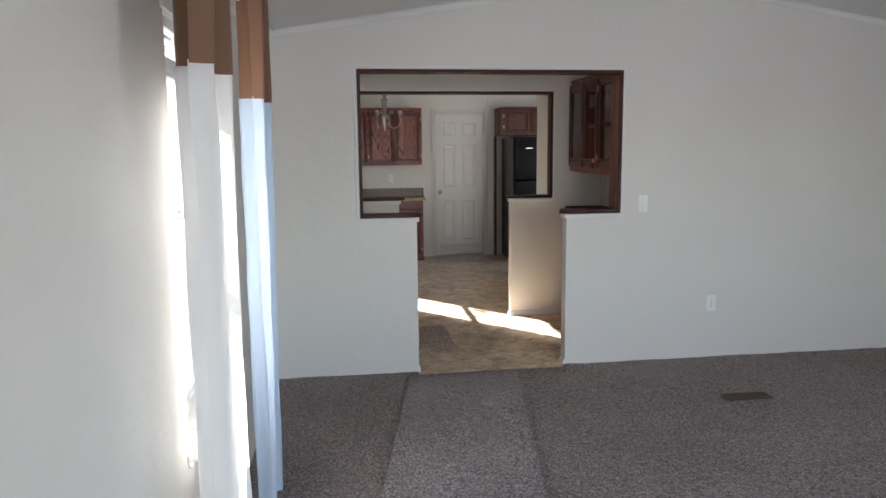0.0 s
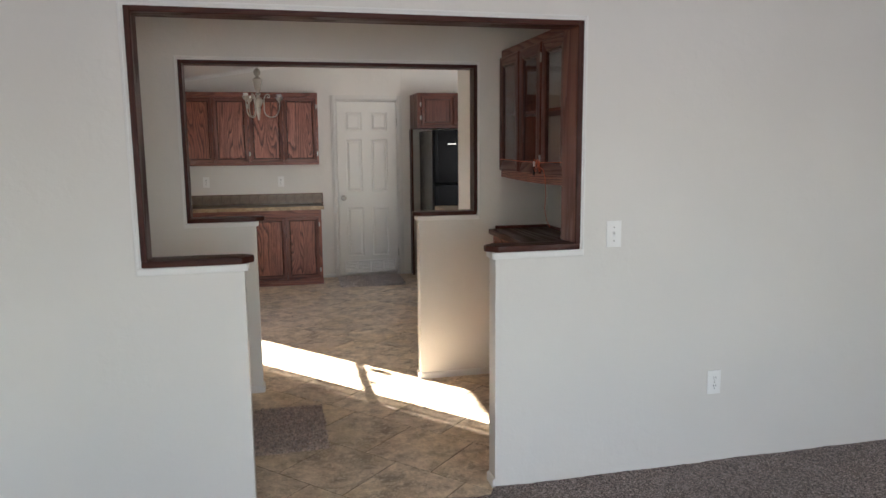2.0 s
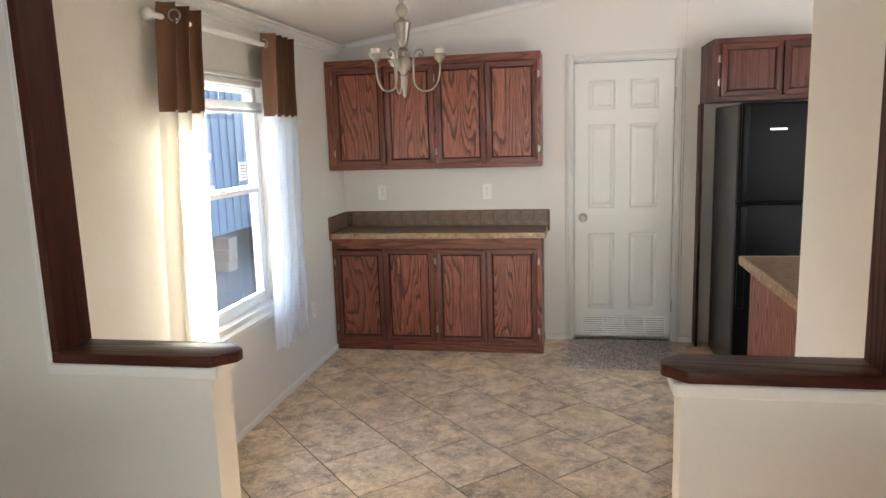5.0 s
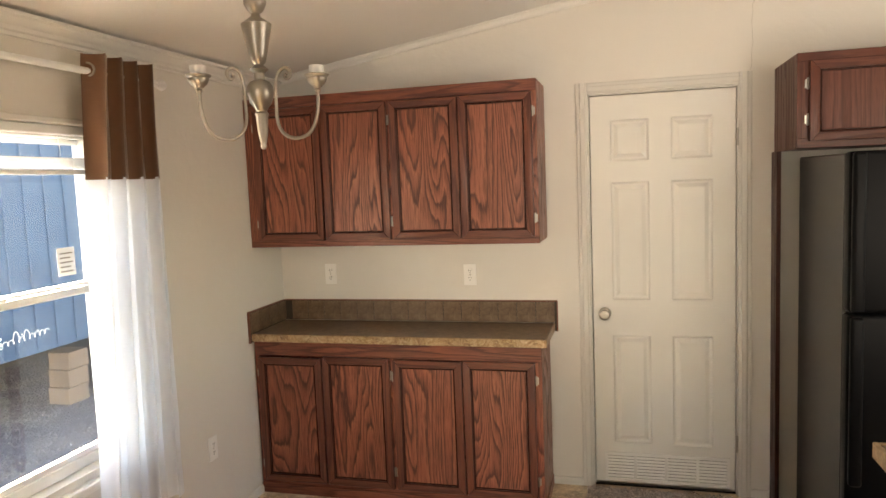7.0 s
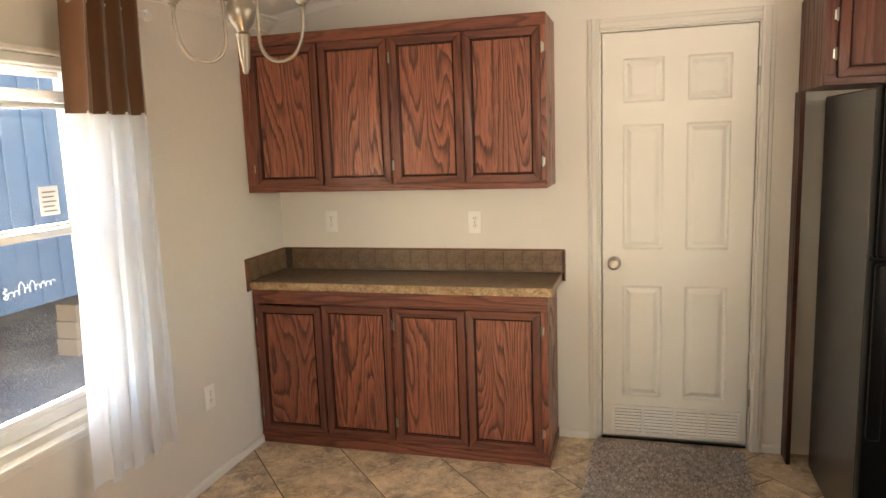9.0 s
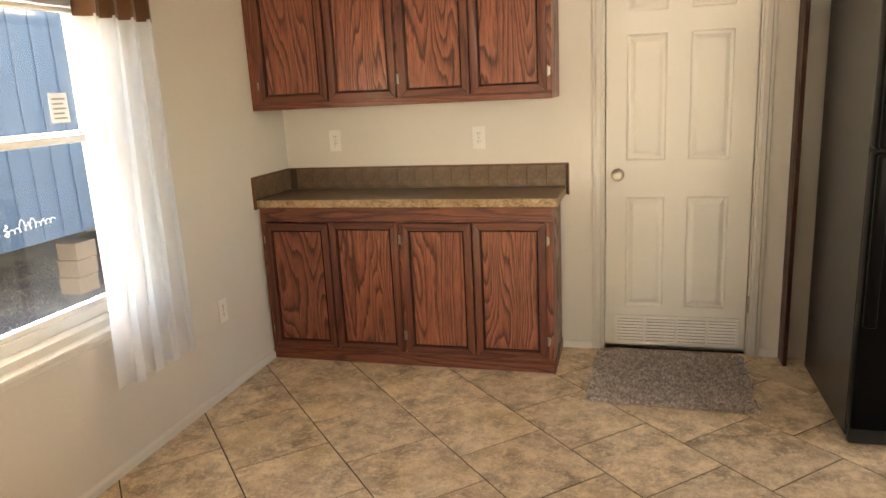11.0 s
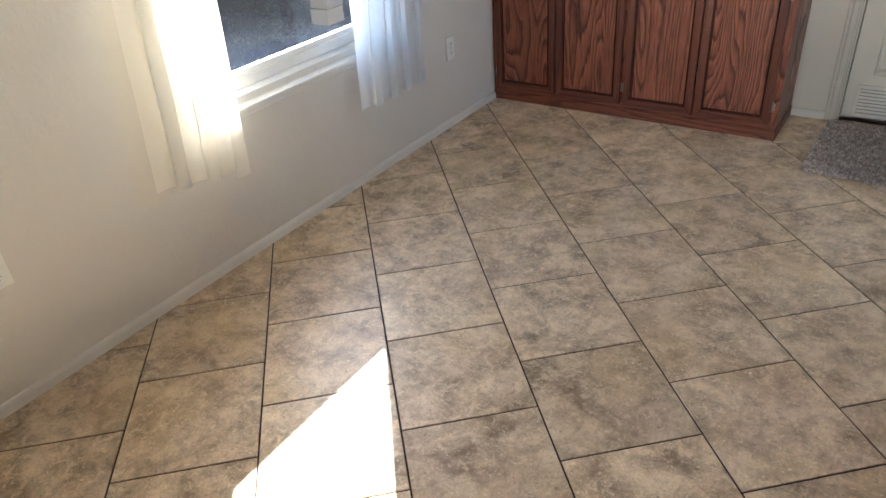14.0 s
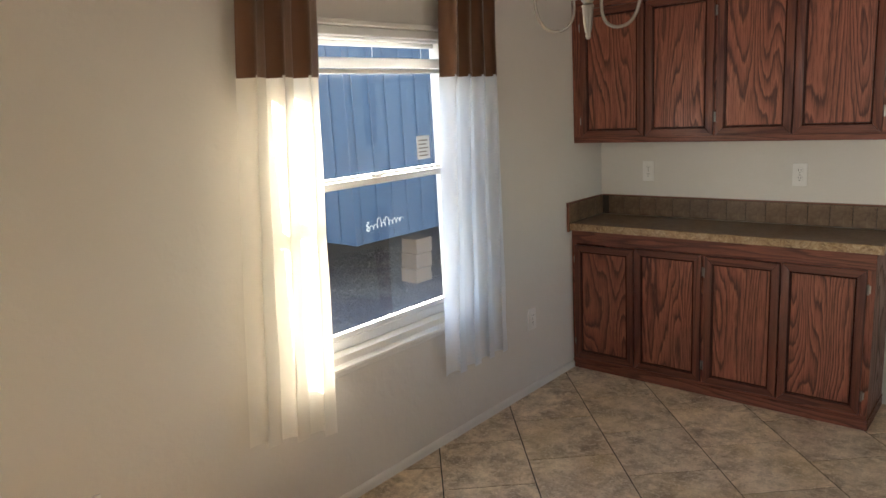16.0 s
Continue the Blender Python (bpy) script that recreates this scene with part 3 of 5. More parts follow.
def blind(y0, y1, z1):
    t = thing("window_blind", WX - 0.03, (y0 + y1) / 2, z1, "white slatted blind fully raised under the window head", "window blind", "raised blinds at the west windows")
    part("headrail", boxes((WX - 0.05, WX - 0.015, y0 + 0.01, y1 - 0.01, z1 - 0.035, z1 - 0.002), bevel=0.003), VINYL, t)
    for k in range(9):
        part("slat", boxes((WX - 0.046, WX - 0.02, y0 + 0.012, y1 - 0.012, z1 - 0.12 - 0.0045 * k, z1 - 0.1178 - 0.0045 * k)), VINYL, t)
    part("bottom_rail", boxes((WX - 0.046, WX - 0.018, y0 + 0.012, y1 - 0.012, z1 - 0.178, z1 - 0.161), bevel=0.003), VINYL, t)
    for y in (y0 + 0.2, (y0 + y1) / 2, y1 - 0.2):
        bm = bmesh.new()
        tube(bm, [(WX - 0.033, y, z1 - 0.03), (WX - 0.030, y + 0.004, z1 - 0.09), (WX - 0.033, y, z1 - 0.165)], 0.0013, 5)
        part("lift_cord", bm, VINYL, t)


window("window_1", *KW, "white vinyl single-hung window looking onto gravel, in the kitchen wall")
window("window_2", *LW, "white vinyl single-hung window in the wall of the carpeted room")
blind(KW[0], KW[1], KW[3])
blind(LW[0], LW[1], LW[3])


# ---- curtains ----
def curtain(y_top, y_low, x, z_top, z_low, folds, seed, deep, label, phase=0.0, east=False, lift=0.0, sheer=None, ring_ends=()):
    t = thing("curtain", EX + WX - x if east else x, (y_top[0] + y_top[1]) / 2, z_top, label, "curtain", "two-coloured curtains at the windows")
    rnd = random.Random(seed)
    ph = [rnd.uniform(-0.5, 0.5) for _ in range(folds + 3)]
    zb = 1.702

    def point(u, z):
        s = (z_top - z) / (z_top - z_low)
        a, b = y_top[0] + (y_low[0] - y_top[0]) * s ** 0.8, y_top[1] + (y_low[1] - y_top[1]) * s ** 0.8
        w = u * folds
        wob = ph[int(w)] * (1 - w % 1) + ph[int(w) + 1] * (w % 1)
        ang = 2 * math.pi * (w + 0.10 * wob * (0.4 + s)) + phase
        amp = deep * (1 - 0.25 * s + 0.25 * wob * s)
        dx = amp * (math.sin(ang) + 0.22 * math.sin(2 * ang + wob * 3 * s))
        dy = 0.012 * math.cos(ang * 2) * (1 + s)
        dz = 0.010 * math.sin(ang + 1) * (1 if z <= z_low + 0.001 else 0)
        dx += 0.006 * noise.noise(Vector((u * 6, z * 4, seed)))
        dz += lift * (1 - u) * s ** 3
        px = x + dx
        return (EX + WX - px if east else px, a + (b - a) * u + dy, z + dz)

    for nm, za, zc, mat, off in (("brown_band", z_top, zb - 0.004, BROWN_CLOTH, 0.003), ("white_drape", zb + 0.004, z_low, sheer or WHITE_CLOTH, 0.0)):
        bm = bmesh.new()
        cols, rws = folds * 22, 14 if nm == "brown_band" else 34
        grid = []
        for j in range(rws + 1):
            z = za + (zc - za) * j / rws
            row = []
            for i in range(cols + 1):
                px, py, pz = point(i / cols, z)
                row.append(bm.verts.new((px + off, py, pz)))
            grid.append(row)
        for j in range(rws):
            for i in range(cols):
                bm.faces.new((grid[j][i], grid[j][i + 1], grid[j + 1][i + 1], grid[j + 1][i]))
        part(nm, bm, mat, t, "brown satin band" if nm == "brown_band" else "thin white sheer", 70)
    for u in ring_ends:
        px, py, pz = point(u, z_top - 0.055)
        bm = bmesh.new()
        n_ = 20
        pts = [(px + 0.022 * math.cos(2 * math.pi * i / n_), py + 0.006 * math.cos(2 * math.pi * i / n_), pz + 0.023 * math.sin(2 * math.pi * i / n_)) for i in range(n_ + 1)]
        tube(bm, pts, 0.0042, 8)
        part("eyelet", bm, NICKEL, t, "metal eyelet", 40)
    return t


def curtain_rod(y0, y1, x, z, r=0.0125, wall=WX):
    t = thing("curtain_rod", x, (y0 + y1) / 2, z, "white metal curtain rod with round ends above the window", "curtain rod", "curtain rods at the windows")
    bm = bmesh.new()
    tube(bm, [(x, y0, z), (x, (y0 + y1) / 2, z), (x, y1, z)], r, 14)
    part("rod", bm, VINYL, t, smooth=40)
    for y, s in ((y0, -1), (y1, 1)):
        bm = bmesh.new()
        prof = [(0.0, 0), (0.014, 0.001), (0.014, 0.012), (0.010, 0.016), (0.02, 0.028), (0.024, 0.04), (0.018, 0.054), (0.0, 0.06)]
        lathe(bm, prof, 0, 0, 18)
        bmesh.ops.transform(bm, verts=bm.verts, matrix=Matrix.Translation((x, y, z)) @ Matrix.Rotation(-s * math.pi / 2, 4, "X"))
        part("finial", bm, VINYL, t, smooth=50)
        yy = y - s * 0.07
        part("bracket", boxes((*sorted((wall, wall + (0.006 if wall == WX else -0.006))), yy - 0.012, yy + 0.012, z - 0.03, z + 0.03), (*sorted((wall + (0.006 if wall == WX else -0.006), x - r if wall == WX else x + r)), yy - 0.006, yy + 0.006, z - 0.007, z + 0.007), bevel=0.002), VINYL, t)
    return t


curtain_rod(7.74, 9.14, WX + 0.085, 2.085)
curtain((7.79, 8.105), (7.635, 8.005), WX + 0.105, 2.145, 0.38, 3, 3, 0.034, "brown-topped white sheer curtain, lit cream, beside the kitchen window", -0.9, lift=0.085, sheer=SUNLIT_SHEER, ring_ends=(0.14, 0.97))
curtain((8.76, 9.10), (8.66, 9.09), WX + 0.115, 2.145, 0.385, 4, 8, 0.034, "brown-topped white sheer curtain hanging between the window and oak cabinets", -1.3, sheer=SHADE_COOL_SHEER, ring_ends=(0.03,))
curtain_rod(1.75, 3.55, WX + 0.11, 2.085)
curtain((1.98, 2.44), (1.95, 2.44), WX + 0.15, 2.145, 0.03, 2, 5, 0.06, "brown-topped white sheer curtain, brightly sunlit, over the carpet", ring_ends=(0.9,))
curtain((3.02, 3.42), (2.99, 3.44), WX + 0.15, 2.145, 0.03, 2, 6, 0.055, "brown-topped white sheer curtain, tinted blue for shade, with deep folds over the carpet", sheer=SHADE_BLUE_SHEER, ring_ends=(0.1,))
curtain_rod(0.0, 4.62, EX - 0.075, 2.085, wall=EX)
curtain((3.9, 4.58), (3.9, 4.66), WX + 0.075, 2.145, 0.02, 4, 12, 0.035, "brown-topped cream sheer curtain hanging to the carpet beside the corner", east=True)


# ---- doors ----
def panel_door(t, width, z0, z1, face, mat, panels, thick=0.035, name="leaf", label=""):
    """A leaf in its own frame: x along its width from 0, its face at y = 0 toward -y; pressed panels are sunk and raised again."""
    bm = bmesh.new()
    xs = sorted({0, width, *[v for p in panels for v in p[:2]]})
    zs = sorted({z0, z1, *[v for p in panels for v in p[2:]]})
    for i in range(len(xs) - 1):
        for j in range(len(zs) - 1):
            a, b, c, d = xs[i], xs[i + 1], zs[j], zs[j + 1]
            if any(p[0] <= a and b <= p[1] and p[2] <= c and d <= p[3] for p in panels):
                continue
            bm.faces.new([bm.verts.new(v) for v in ((a, 0, c), (b, 0, c), (b, 0, d), (a, 0, d))])
    for x0, x1, c0, c1 in panels:
        rings = []
        for inset, depth in ((0, 0), (0.003, 0.008), (0.010, 0.013), (0.017, 0.013), (0.036, 0.003), (0.039, 0.0025)):
            rings.append([bm.verts.new(v) for v in ((x0 + inset, depth, c0 + inset), (x1 - inset, depth, c0 + inset), (x1 - inset, depth, c1 - inset), (x0 + inset, depth, c1 - inset))])
        for a, b in zip(rings, rings[1:]):
            for k in range(4):
                bm.faces.new((a[k], a[(k + 1) % 4], b[(k + 1) % 4], b[k]))
        bm.faces.new(rings[-1])
    bmesh.ops.remove_doubles(bm, verts=bm.verts, dist=0.0002)
    for q in (((0, 0, z0), (0, 0, z1), (0, thick, z1), (0, thick, z0)), ((width, 0, z0), (width, thick, z0), (width, thick, z1), (width, 0, z1)), ((0, 0, z1), (width, 0, z1), (width, thick, z1), (0, thick, z1)), ((0, thick, z0), (0, thick, z1), (width, thick, z1), (width, thick, z0)), ((0, 0, z0), (0, thick, z0), (width, thick, z0), (width, 0, z0))):
        bm.faces.new([bm.verts.new(v) for v in q])
    bmesh.ops.transform(bm, verts=bm.verts, matrix=face)
    return part(name, bm, mat, t, label)


def at_face(x, y, z=0.0, turn=0.0):
    return Matrix.Translation((x, y, z)) @ Matrix.Rotation(radians(turn), 4, "Z")


def transformed(bm, m):
    bmesh.ops.transform(bm, verts=bm.verts, matrix=m)
    return bm


def casing_piece(bm, m, x0, x1, z0, z1, upright, flip):
    """A moulded casing strip on the plane y = 0, proud toward -y."""
    prof = [(0, 0), (0, 0.008), (0.006, 0.011), (0.018, 0.012), (0.024, 0.016), (0.046, 0.017), (0.05, 0.013), (0.058, 0.012), (0.06, 0)]
    w = (x1 - x0) if upright else (z1 - z0)
    prof = [(w - a * w / 0.06 if flip else a * w / 0.06, b) for a, b in prof]
    if upright:
        prism(bm, prof, lambda p, e: m @ Vector((x0 + p[0], -p[1], z1 if e else z0)))
    else:
        prism(bm, prof, lambda p, e: m @ Vector((x1 if e else x0, -p[1], z0 + p[0])))


D0, D1 = 1.594, 2.289
DW = D1 - D0
door_1 = tagged(thing("door_1", (D0 + D1) / 2, NY, 0, "closed cream-white six-panel door with a louvred grille at its foot", ""), kind="structure")
pan = []
for fx0, fx1 in ((0.147, 0.414), (0.567, 0.843)):
    for c0, c1 in ((1.707, 1.912), (1.0, 1.602), (0.242, 0.815)):
        pan.append((fx0 * DW, fx1 * DW, c0, c1))
pan = [(a - 0.004, b - 0.004, c, d) for a, b, c, d in pan]
panel_door(door_1, DW - 0.008, 0.028, 2.034, at_face(D0 + 0.004, NY + 0.006), DOORP, pan)
bm = bmesh.new()
M0 = at_face(0, NY)
casing_piece(bm, M0, D0 - 0.065, D0 - 0.008, 0, 2.103, True, False)
casing_piece(bm, M0, D1 + 0.008, D1 + 0.068, 0, 2.103, True, True)
casing_piece(bm, M0, D0 - 0.008, D1 + 0.008, 2.046, 2.103, False, True)
part("door_casing", bm, CASING, door_1)
part("door_stop", boxes((D0 - 0.006, D0 - 0.001, NY + 0.002, NY + 0.1, 0, 2.045), (D1 + 0.001, D1 + 0.006, NY + 0.002, NY + 0.1, 0, 2.045), (D0 - 0.001, D1 + 0.001, NY + 0.002, NY + 0.1, 2.0395, 2.045)), CASING, door_1)
gr0, gr1 = D0 + 0.05, D1 - 0.03
part("grille_frame", boxes((gr0, gr1, NY - 0.004, NY + 0.006, 0.175, 0.192), (gr0, gr1, NY - 0.004, NY + 0.006, 0.035, 0.052), *[(x - 0.008, x + 0.008, NY - 0.004, NY + 0.006, 0.052, 0.175) for x in (gr0 + 0.008, gr0 + 0.155, gr0 + 0.308, gr0 + 0.461, gr1 - 0.008)], bevel=0.0015), GRILLE, door_1, "white louvred grille")
# grey sheet over the white leaf paints the shade between the slats
part("grille_shade", boxes((gr0 + 0.016, gr1 - 0.016, NY + 0.0048, NY + 0.0056, 0.053, 0.174)), VENT_SHADE, door_1, "grey sheet for the shade behind the louvres")
bays = [(gr0 + 0.016, gr0 + 0.147), (gr0 + 0.163, gr0 + 0.300), (gr0 + 0.316, gr0 + 0.453), (gr0 + 0.469, gr1 - 0.016)]
for a, b in bays:
    for k in range(7):
        bm = bmesh.new()
        zc = 0.064 + k * 0.0168
        prism(bm, [(NY - 0.0035, zc - 0.0055), (NY - 0.0015, zc - 0.0062), (NY + 0.0045, zc + 0.0045), (NY + 0.0025, zc + 0.0058)], lambda p, e: (b if e else a, p[0], p[1]))
        part("grille_slat", bm, GRILLE, door_1)


def knob(parent, m, name="door_handle", label="round satin nickel knob"):
    bm = bmesh.new()
    lathe(bm, [(0, 0), (0.032, 0.0), (0.032, 0.005), (0.026, 0.01), (0.013, 0.012), (0.012, 0.032), (0.022, 0.038), (0.028, 0.05), (0.026, 0.062), (0.015, 0.068), (0.009, 0.067), (0.009, 0.064), (0, 0.064)], 0, 0, 28)
    transformed(bm, m @ Matrix.Rotation(math.pi / 2, 4, "X"))
    return part(name, bm, NICKEL, parent, label, 50)


knob(door_1, at_face(D0 + 0.062, NY + 0.005, 0.93))


def butt_hinge(parent, x, y, z, h=0.085, r=0.005, label="steel butt hinge"):
    bm = bmesh.new()
    tube(bm, [(x, y, z - h / 2), (x, y, z), (x, y, z + h / 2)], r, 8)
    return part("hinge", bm, HINGE, parent, label, 50)


for z in (1.80, 0.27):
    butt_hinge(door_1, D1 + 0.003, NY - 0.002, z)

# entry door in the west wall between the partitions
E0, E1 = 5.495, 6.35
door_2 = tagged(thing("door_2", WX, (E0 + E1) / 2, 0, "closed plain cream entry door with steel hinges", ""), kind="structure")
panel_door(door_2, E1 - E0, 0.02, 2.038, at_face(WX - 0.012, E1, 0, 90) @ Matrix.Translation((-(E1 - E0), 0, 0)), DOORP, [])
bm = bmesh.new()
M1 = at_face(WX, 0, 0, 90)
casing_piece(bm, M1, E0 - 0.065, E0 - 0.008, 0, 2.103, True, False)
casing_piece(bm, M1, E1 + 0.008, E1 + 0.068, 0, 2.103, True, True)
casing_piece(bm, M1, E0 - 0.008, E1 + 0.008, 2.046, 2.103, False, True)
part("door_casing", bm, CASING, door_2)
for z in (1.775, 0.962, 0.22):
    butt_hinge(door_2, WX + 0.004, E1 + 0.002, z, 0.1, 0.006)
knob(door_2, at_face(WX - 0.01, E0 + 0.065, 0.93, 90))


# ---- oak cabinets ----
def cabinet_door(parent, w, h, m, up=OAK_V, across=OAK_H, glazed=False, name="door", rail=None):
    """Frame and panel door with an ogee inside its frame, in its own plane: x 0..w, z 0..h, face toward -y."""
    th, k = 0.019, rail or (0.052 if glazed else 0.036)
    bm = bmesh.new()
    q = k + 0.009
    if glazed:
        box(bm, q, w - q, 0.010, 0.013, q, h - q)
        d = part(name, transformed(bm, m), CABINET_GLASS, parent, "clear glass pane in an oak frame")
    else:
        box(bm, q, w - q, 0.0095, 0.015, q, h - q)
        d = part(name, transformed(bm, m), up, parent)
    for a, b in ((0, k), (w, w - k)):
        bm = bmesh.new()
        prism(bm, [(a, 0), (b, k), (b, h - k), (a, h)], lambda p, e: (p[0], th * e, p[1]))
        bmesh.ops.bevel(bm, geom=list(bm.edges), offset=0.0025, segments=2, affect="EDGES", profile=0.6)
        part("stile", transformed(bm, m), OAK_SV if up is OAK_V else up, d, smooth=40)
    for a, b in ((0, k), (h, h - k)):
        bm = bmesh.new()
        prism(bm, [(0.0008, a), (k, b), (w - k, b), (w - 0.0008, a)], lambda p, e: (p[0], 0.0005 + (th - 0.001) * e, p[1]))
        bmesh.ops.bevel(bm, geom=list(bm.edges), offset=0.002, segments=1, affect="EDGES")
        part("rail", transformed(bm, m), {OAK_H: OAK_SH, OAK_Y: OAK_SY}.get(across, across), d)
    bm = bmesh.new()
    rings = []
    for inset, y in ((0, 0.001), (0.0015, 0.006), (0.004, 0.0065), (0.0075, 0.0035), (0.009, 0.0095), (0.011, 0.0095), (0.011, 0.016)):
        a, b = k - 0.001 + inset, k - 0.001 + inset
        rings.append([bm.verts.new(v) for v in ((a, y, b), (w - a, y, b), (w - a, y, h - b), (a, y, h - b))])
    for r0, r1 in zip(rings, rings[1:]):
        for i in range(4):
            bm.faces.new((r0[i], r0[(i + 1) % 4], r1[(i + 1) % 4], r1[i]))
    part("moulding", transformed(bm, m), OAK_DARK_V, d)
    return d


def cabinet_hinges(parent, m, x, h, gap=0.007):
    for z in (0.09, h - 0.09):
        bm = bmesh.new()
        tube(bm, [(x, -0.004, z - 0.024), (x, -0.004, z), (x, -0.004, z + 0.024)], 0.0042, 8)
        box(bm, x - 0.011, x + 0.011, -0.0015, 0.001, z - 0.018, z + 0.018, bevel=0.0008)
        part("hinge", transformed(bm, m), HINGE, parent, "satin steel hinge", 40)


def wall_unit(name, x0, x1, yf, yb, z0, z1, doors, label, kick=0.0, group="", top_rail=0.045, end_right=True, frame_top=0.05, up=OAK_V, across=OAK_H):
    t = thing(name, (x0 + x1) / 2, (yf + yb) / 2, z0, label, "cabinet", group)
    f, th = yf + 0.02, 0.019
    part("side_panel", boxes((x0, x0 + th, f, yb, z0, z1), bevel=0.001), up, t)
    part("side_panel", boxes((x1 - th, x1, f, yb, z0, z1), bevel=0.001), up, t)
    part("top_panel", boxes((x0 + th, x1 - th, f, yb - 0.007, z1 - th, z1)), across, t)
    part("bottom_panel", boxes((x0 + th, x1 - th, f, yb - 0.007, z0 + kick, z0 + kick + th)), across, t)
    part("back_panel", boxes((x0 + th, x1 - th, yb - 0.006, yb, z0, z1)), up, t)
    part("face_rail", boxes((x0, x1, yf, f - 0.001, z1 - frame_top, z1), bevel=0.0015), across, t)
    part("face_rail", boxes((x0, x1, yf, f - 0.001, z0, z0 + kick + 0.04), bevel=0.0015), across, t)
    za, zb = z0 + kick + 0.04, z1 - frame_top
    stiles = [(x0, max(x0 + 0.035, doors[0][0] + 0.006)), (min(x1 - 0.035, doors[-1][1] - 0.006), x1)]
    mid = (doors[1][1] + doors[2][0]) / 2 if len(doors) == 4 else None
    if mid:
        stiles.append((mid - 0.03, mid + 0.03))
    for a, b in stiles:
        part("face_stile", boxes((a, b, yf, f - 0.001, za, zb), bevel=0.001), up, t)
    for a, b, c, d, hinge in doors:
        m = Matrix.Translation((a, yf - 0.0205, c))
        cabinet_door(t, b - a, d - c, m, up, across)
        cabinet_hinges(t, Matrix.Translation((0, yf - 0.001, c)), a - 0.005 if hinge == "l" else b + 0.005, d - c)
    return t


UY, CY = 9.95, 9.905
wall_unit("wall_cabinet", WX + 0.003, 1.37, UY, NY - 0.001, 1.33, 2.105, [(-0.103, 0.268, 1.362, 2.045, "l"), (0.278, 0.628, 1.362, 2.045, "r"), (0.644, 0.99, 1.362, 2.045, "l"), (0.996, 1.348, 1.362, 2.045, "r")], "red-stained oak wall cabinet with four closed doors above the counter", frame_top=0.055)
wall_unit("base_cabinet", WX + 0.003, 1.37, CY, NY - 0.001, 0, 0.838, [(-0.135, 0.226, 0.075, 0.752, "l"), (0.234, 0.600, 0.075, 0.762, "r"), (0.620, 0.977, 0.075, 0.756, "l"), (0.985, 1.338, 0.075, 0.76, "r")], "red-stained oak base cabinet with four closed doors under the speckled counter", kick=0.03, frame_top=0.08)
part("plinth", boxes((WX + 0.003, 1.376, CY - 0.008, CY - 0.001, 0, 0.055), (1.371, 1.376, CY - 0.001, NY - 0.01, 0, 0.055), bevel=0.002), OAK_H, bpy.data.objects["base_cabinet"])

worktop = thing("worktop", 0.6, 10.08, 0.84, "brown laminate counter with speckled edge on the oak cabinet", "countertop")
part("top", boxes((WX + 0.012, 1.395, 9.885, NY - 0.012, 0.839, 0.878), bevel=0.003), COUNTER_TOP, worktop)
part("front_edge", boxes((WX + 0.012, 1.398, 9.868, 9.884, 0.839, 0.879), (1.396, 1.40, 9.868, NY - 0.015, 0.839, 0.8785), bevel=0.0025), COUNTER_EDGE, worktop, "speckled tan front edge")
splash = thing("backsplash", 0.6, NY, 0.88, "low olive-brown tiled backsplash with coppery edge behind the counter", "backsplash")
part("backing", boxes((WX + 0.002, 1.41, NY - 0.0115, NY - 0.001, 0.8795, 0.992), (1.40, 1.41, NY - 0.0115, NY - 0.001, 0.835, 0.8795), (WX + 0.0015, WX + 0.0105, 9.862, NY - 0.0115, 0.832, 0.992)), SPLASH_JOINT, splash)
part("edge_strip", boxes((WX + 0.012, 1.414, NY - 0.016, NY - 0.0005, 0.9925, 0.998), (1.411, 1.416, NY - 0.016, NY - 0.0005, 0.834, 0.992), (WX + 0.001, WX + 0.0145, 9.857, NY - 0.017, 0.9925, 0.998), (WX + 0.001, WX + 0.0145, 9.857, 9.862, 0.83, 0.992)), SPLASH_EDGE, splash, "copper-coloured edge strip")


def cover_plate(m, label, name="wall_outlet", kind_="outlet", group="wall outlets"):
    p = m.translation
    t = thing(name, p.x, p.y, p.z, label, kind_, group)
    part("cover_plate", transformed(boxes((-0.035, 0.035, -0.006, 0, -0.058, 0.058), bevel=0.0025, seg=2), m), WHITE_PLASTIC, t, smooth=40)
    if kind_ == "outlet":
        for z in (-0.02, 0.02):
            bm = bmesh.new()
            lathe(bm, [(0, -0.0078), (0.0155, -0.0078), (0.0165, -0.006)], 0, 0, 20)
            transformed(bm, m @ Matrix.Translation((0, 0, z)) @ Matrix.Rotation(-math.pi / 2, 4, "X"))
            s = part("socket", bm, WHITE_PLASTIC, t)
            part("slot", transformed(boxes((-0.0065, -0.0045, -0.0085, -0.0079, z - 0.001, z + 0.008), (0.0045, 0.0065, -0.0085, -0.0079, z - 0.001, z + 0.008), (-0.002, 0.002, -0.0085, -0.0079, z - 0.011, z - 0.007)), m), SOCKET_HOLE, s, "dark slots")
        part("screw", transformed(boxes((-0.003, 0.003, -0.0072, -0.0061, -0.003, 0.003), bevel=0.001), m), HINGE, t)
    else:
        part("toggle", transformed(boxes((-0.0045, 0.0045, -0.018, -0.006, -0.002, 0.010), bevel=0.0015), m), WHITE_PLASTIC, t)
        part("toggle_slot", transformed(boxes((-0.006, 0.006, -0.0066, -0.006, -0.012, 0.012)), m), VINYL, t)
        for z in (-0.03, 0.03):
            part("screw", transformed(boxes((-0.003, 0.003, -0.0072, -0.0061, z - 0.003, z + 0.003), bevel=0.001), m), HINGE, t)
    return t


cover_plate(at_face(0.951, NY - 0.0005, 1.136), "white double outlet on the wall above the counter")
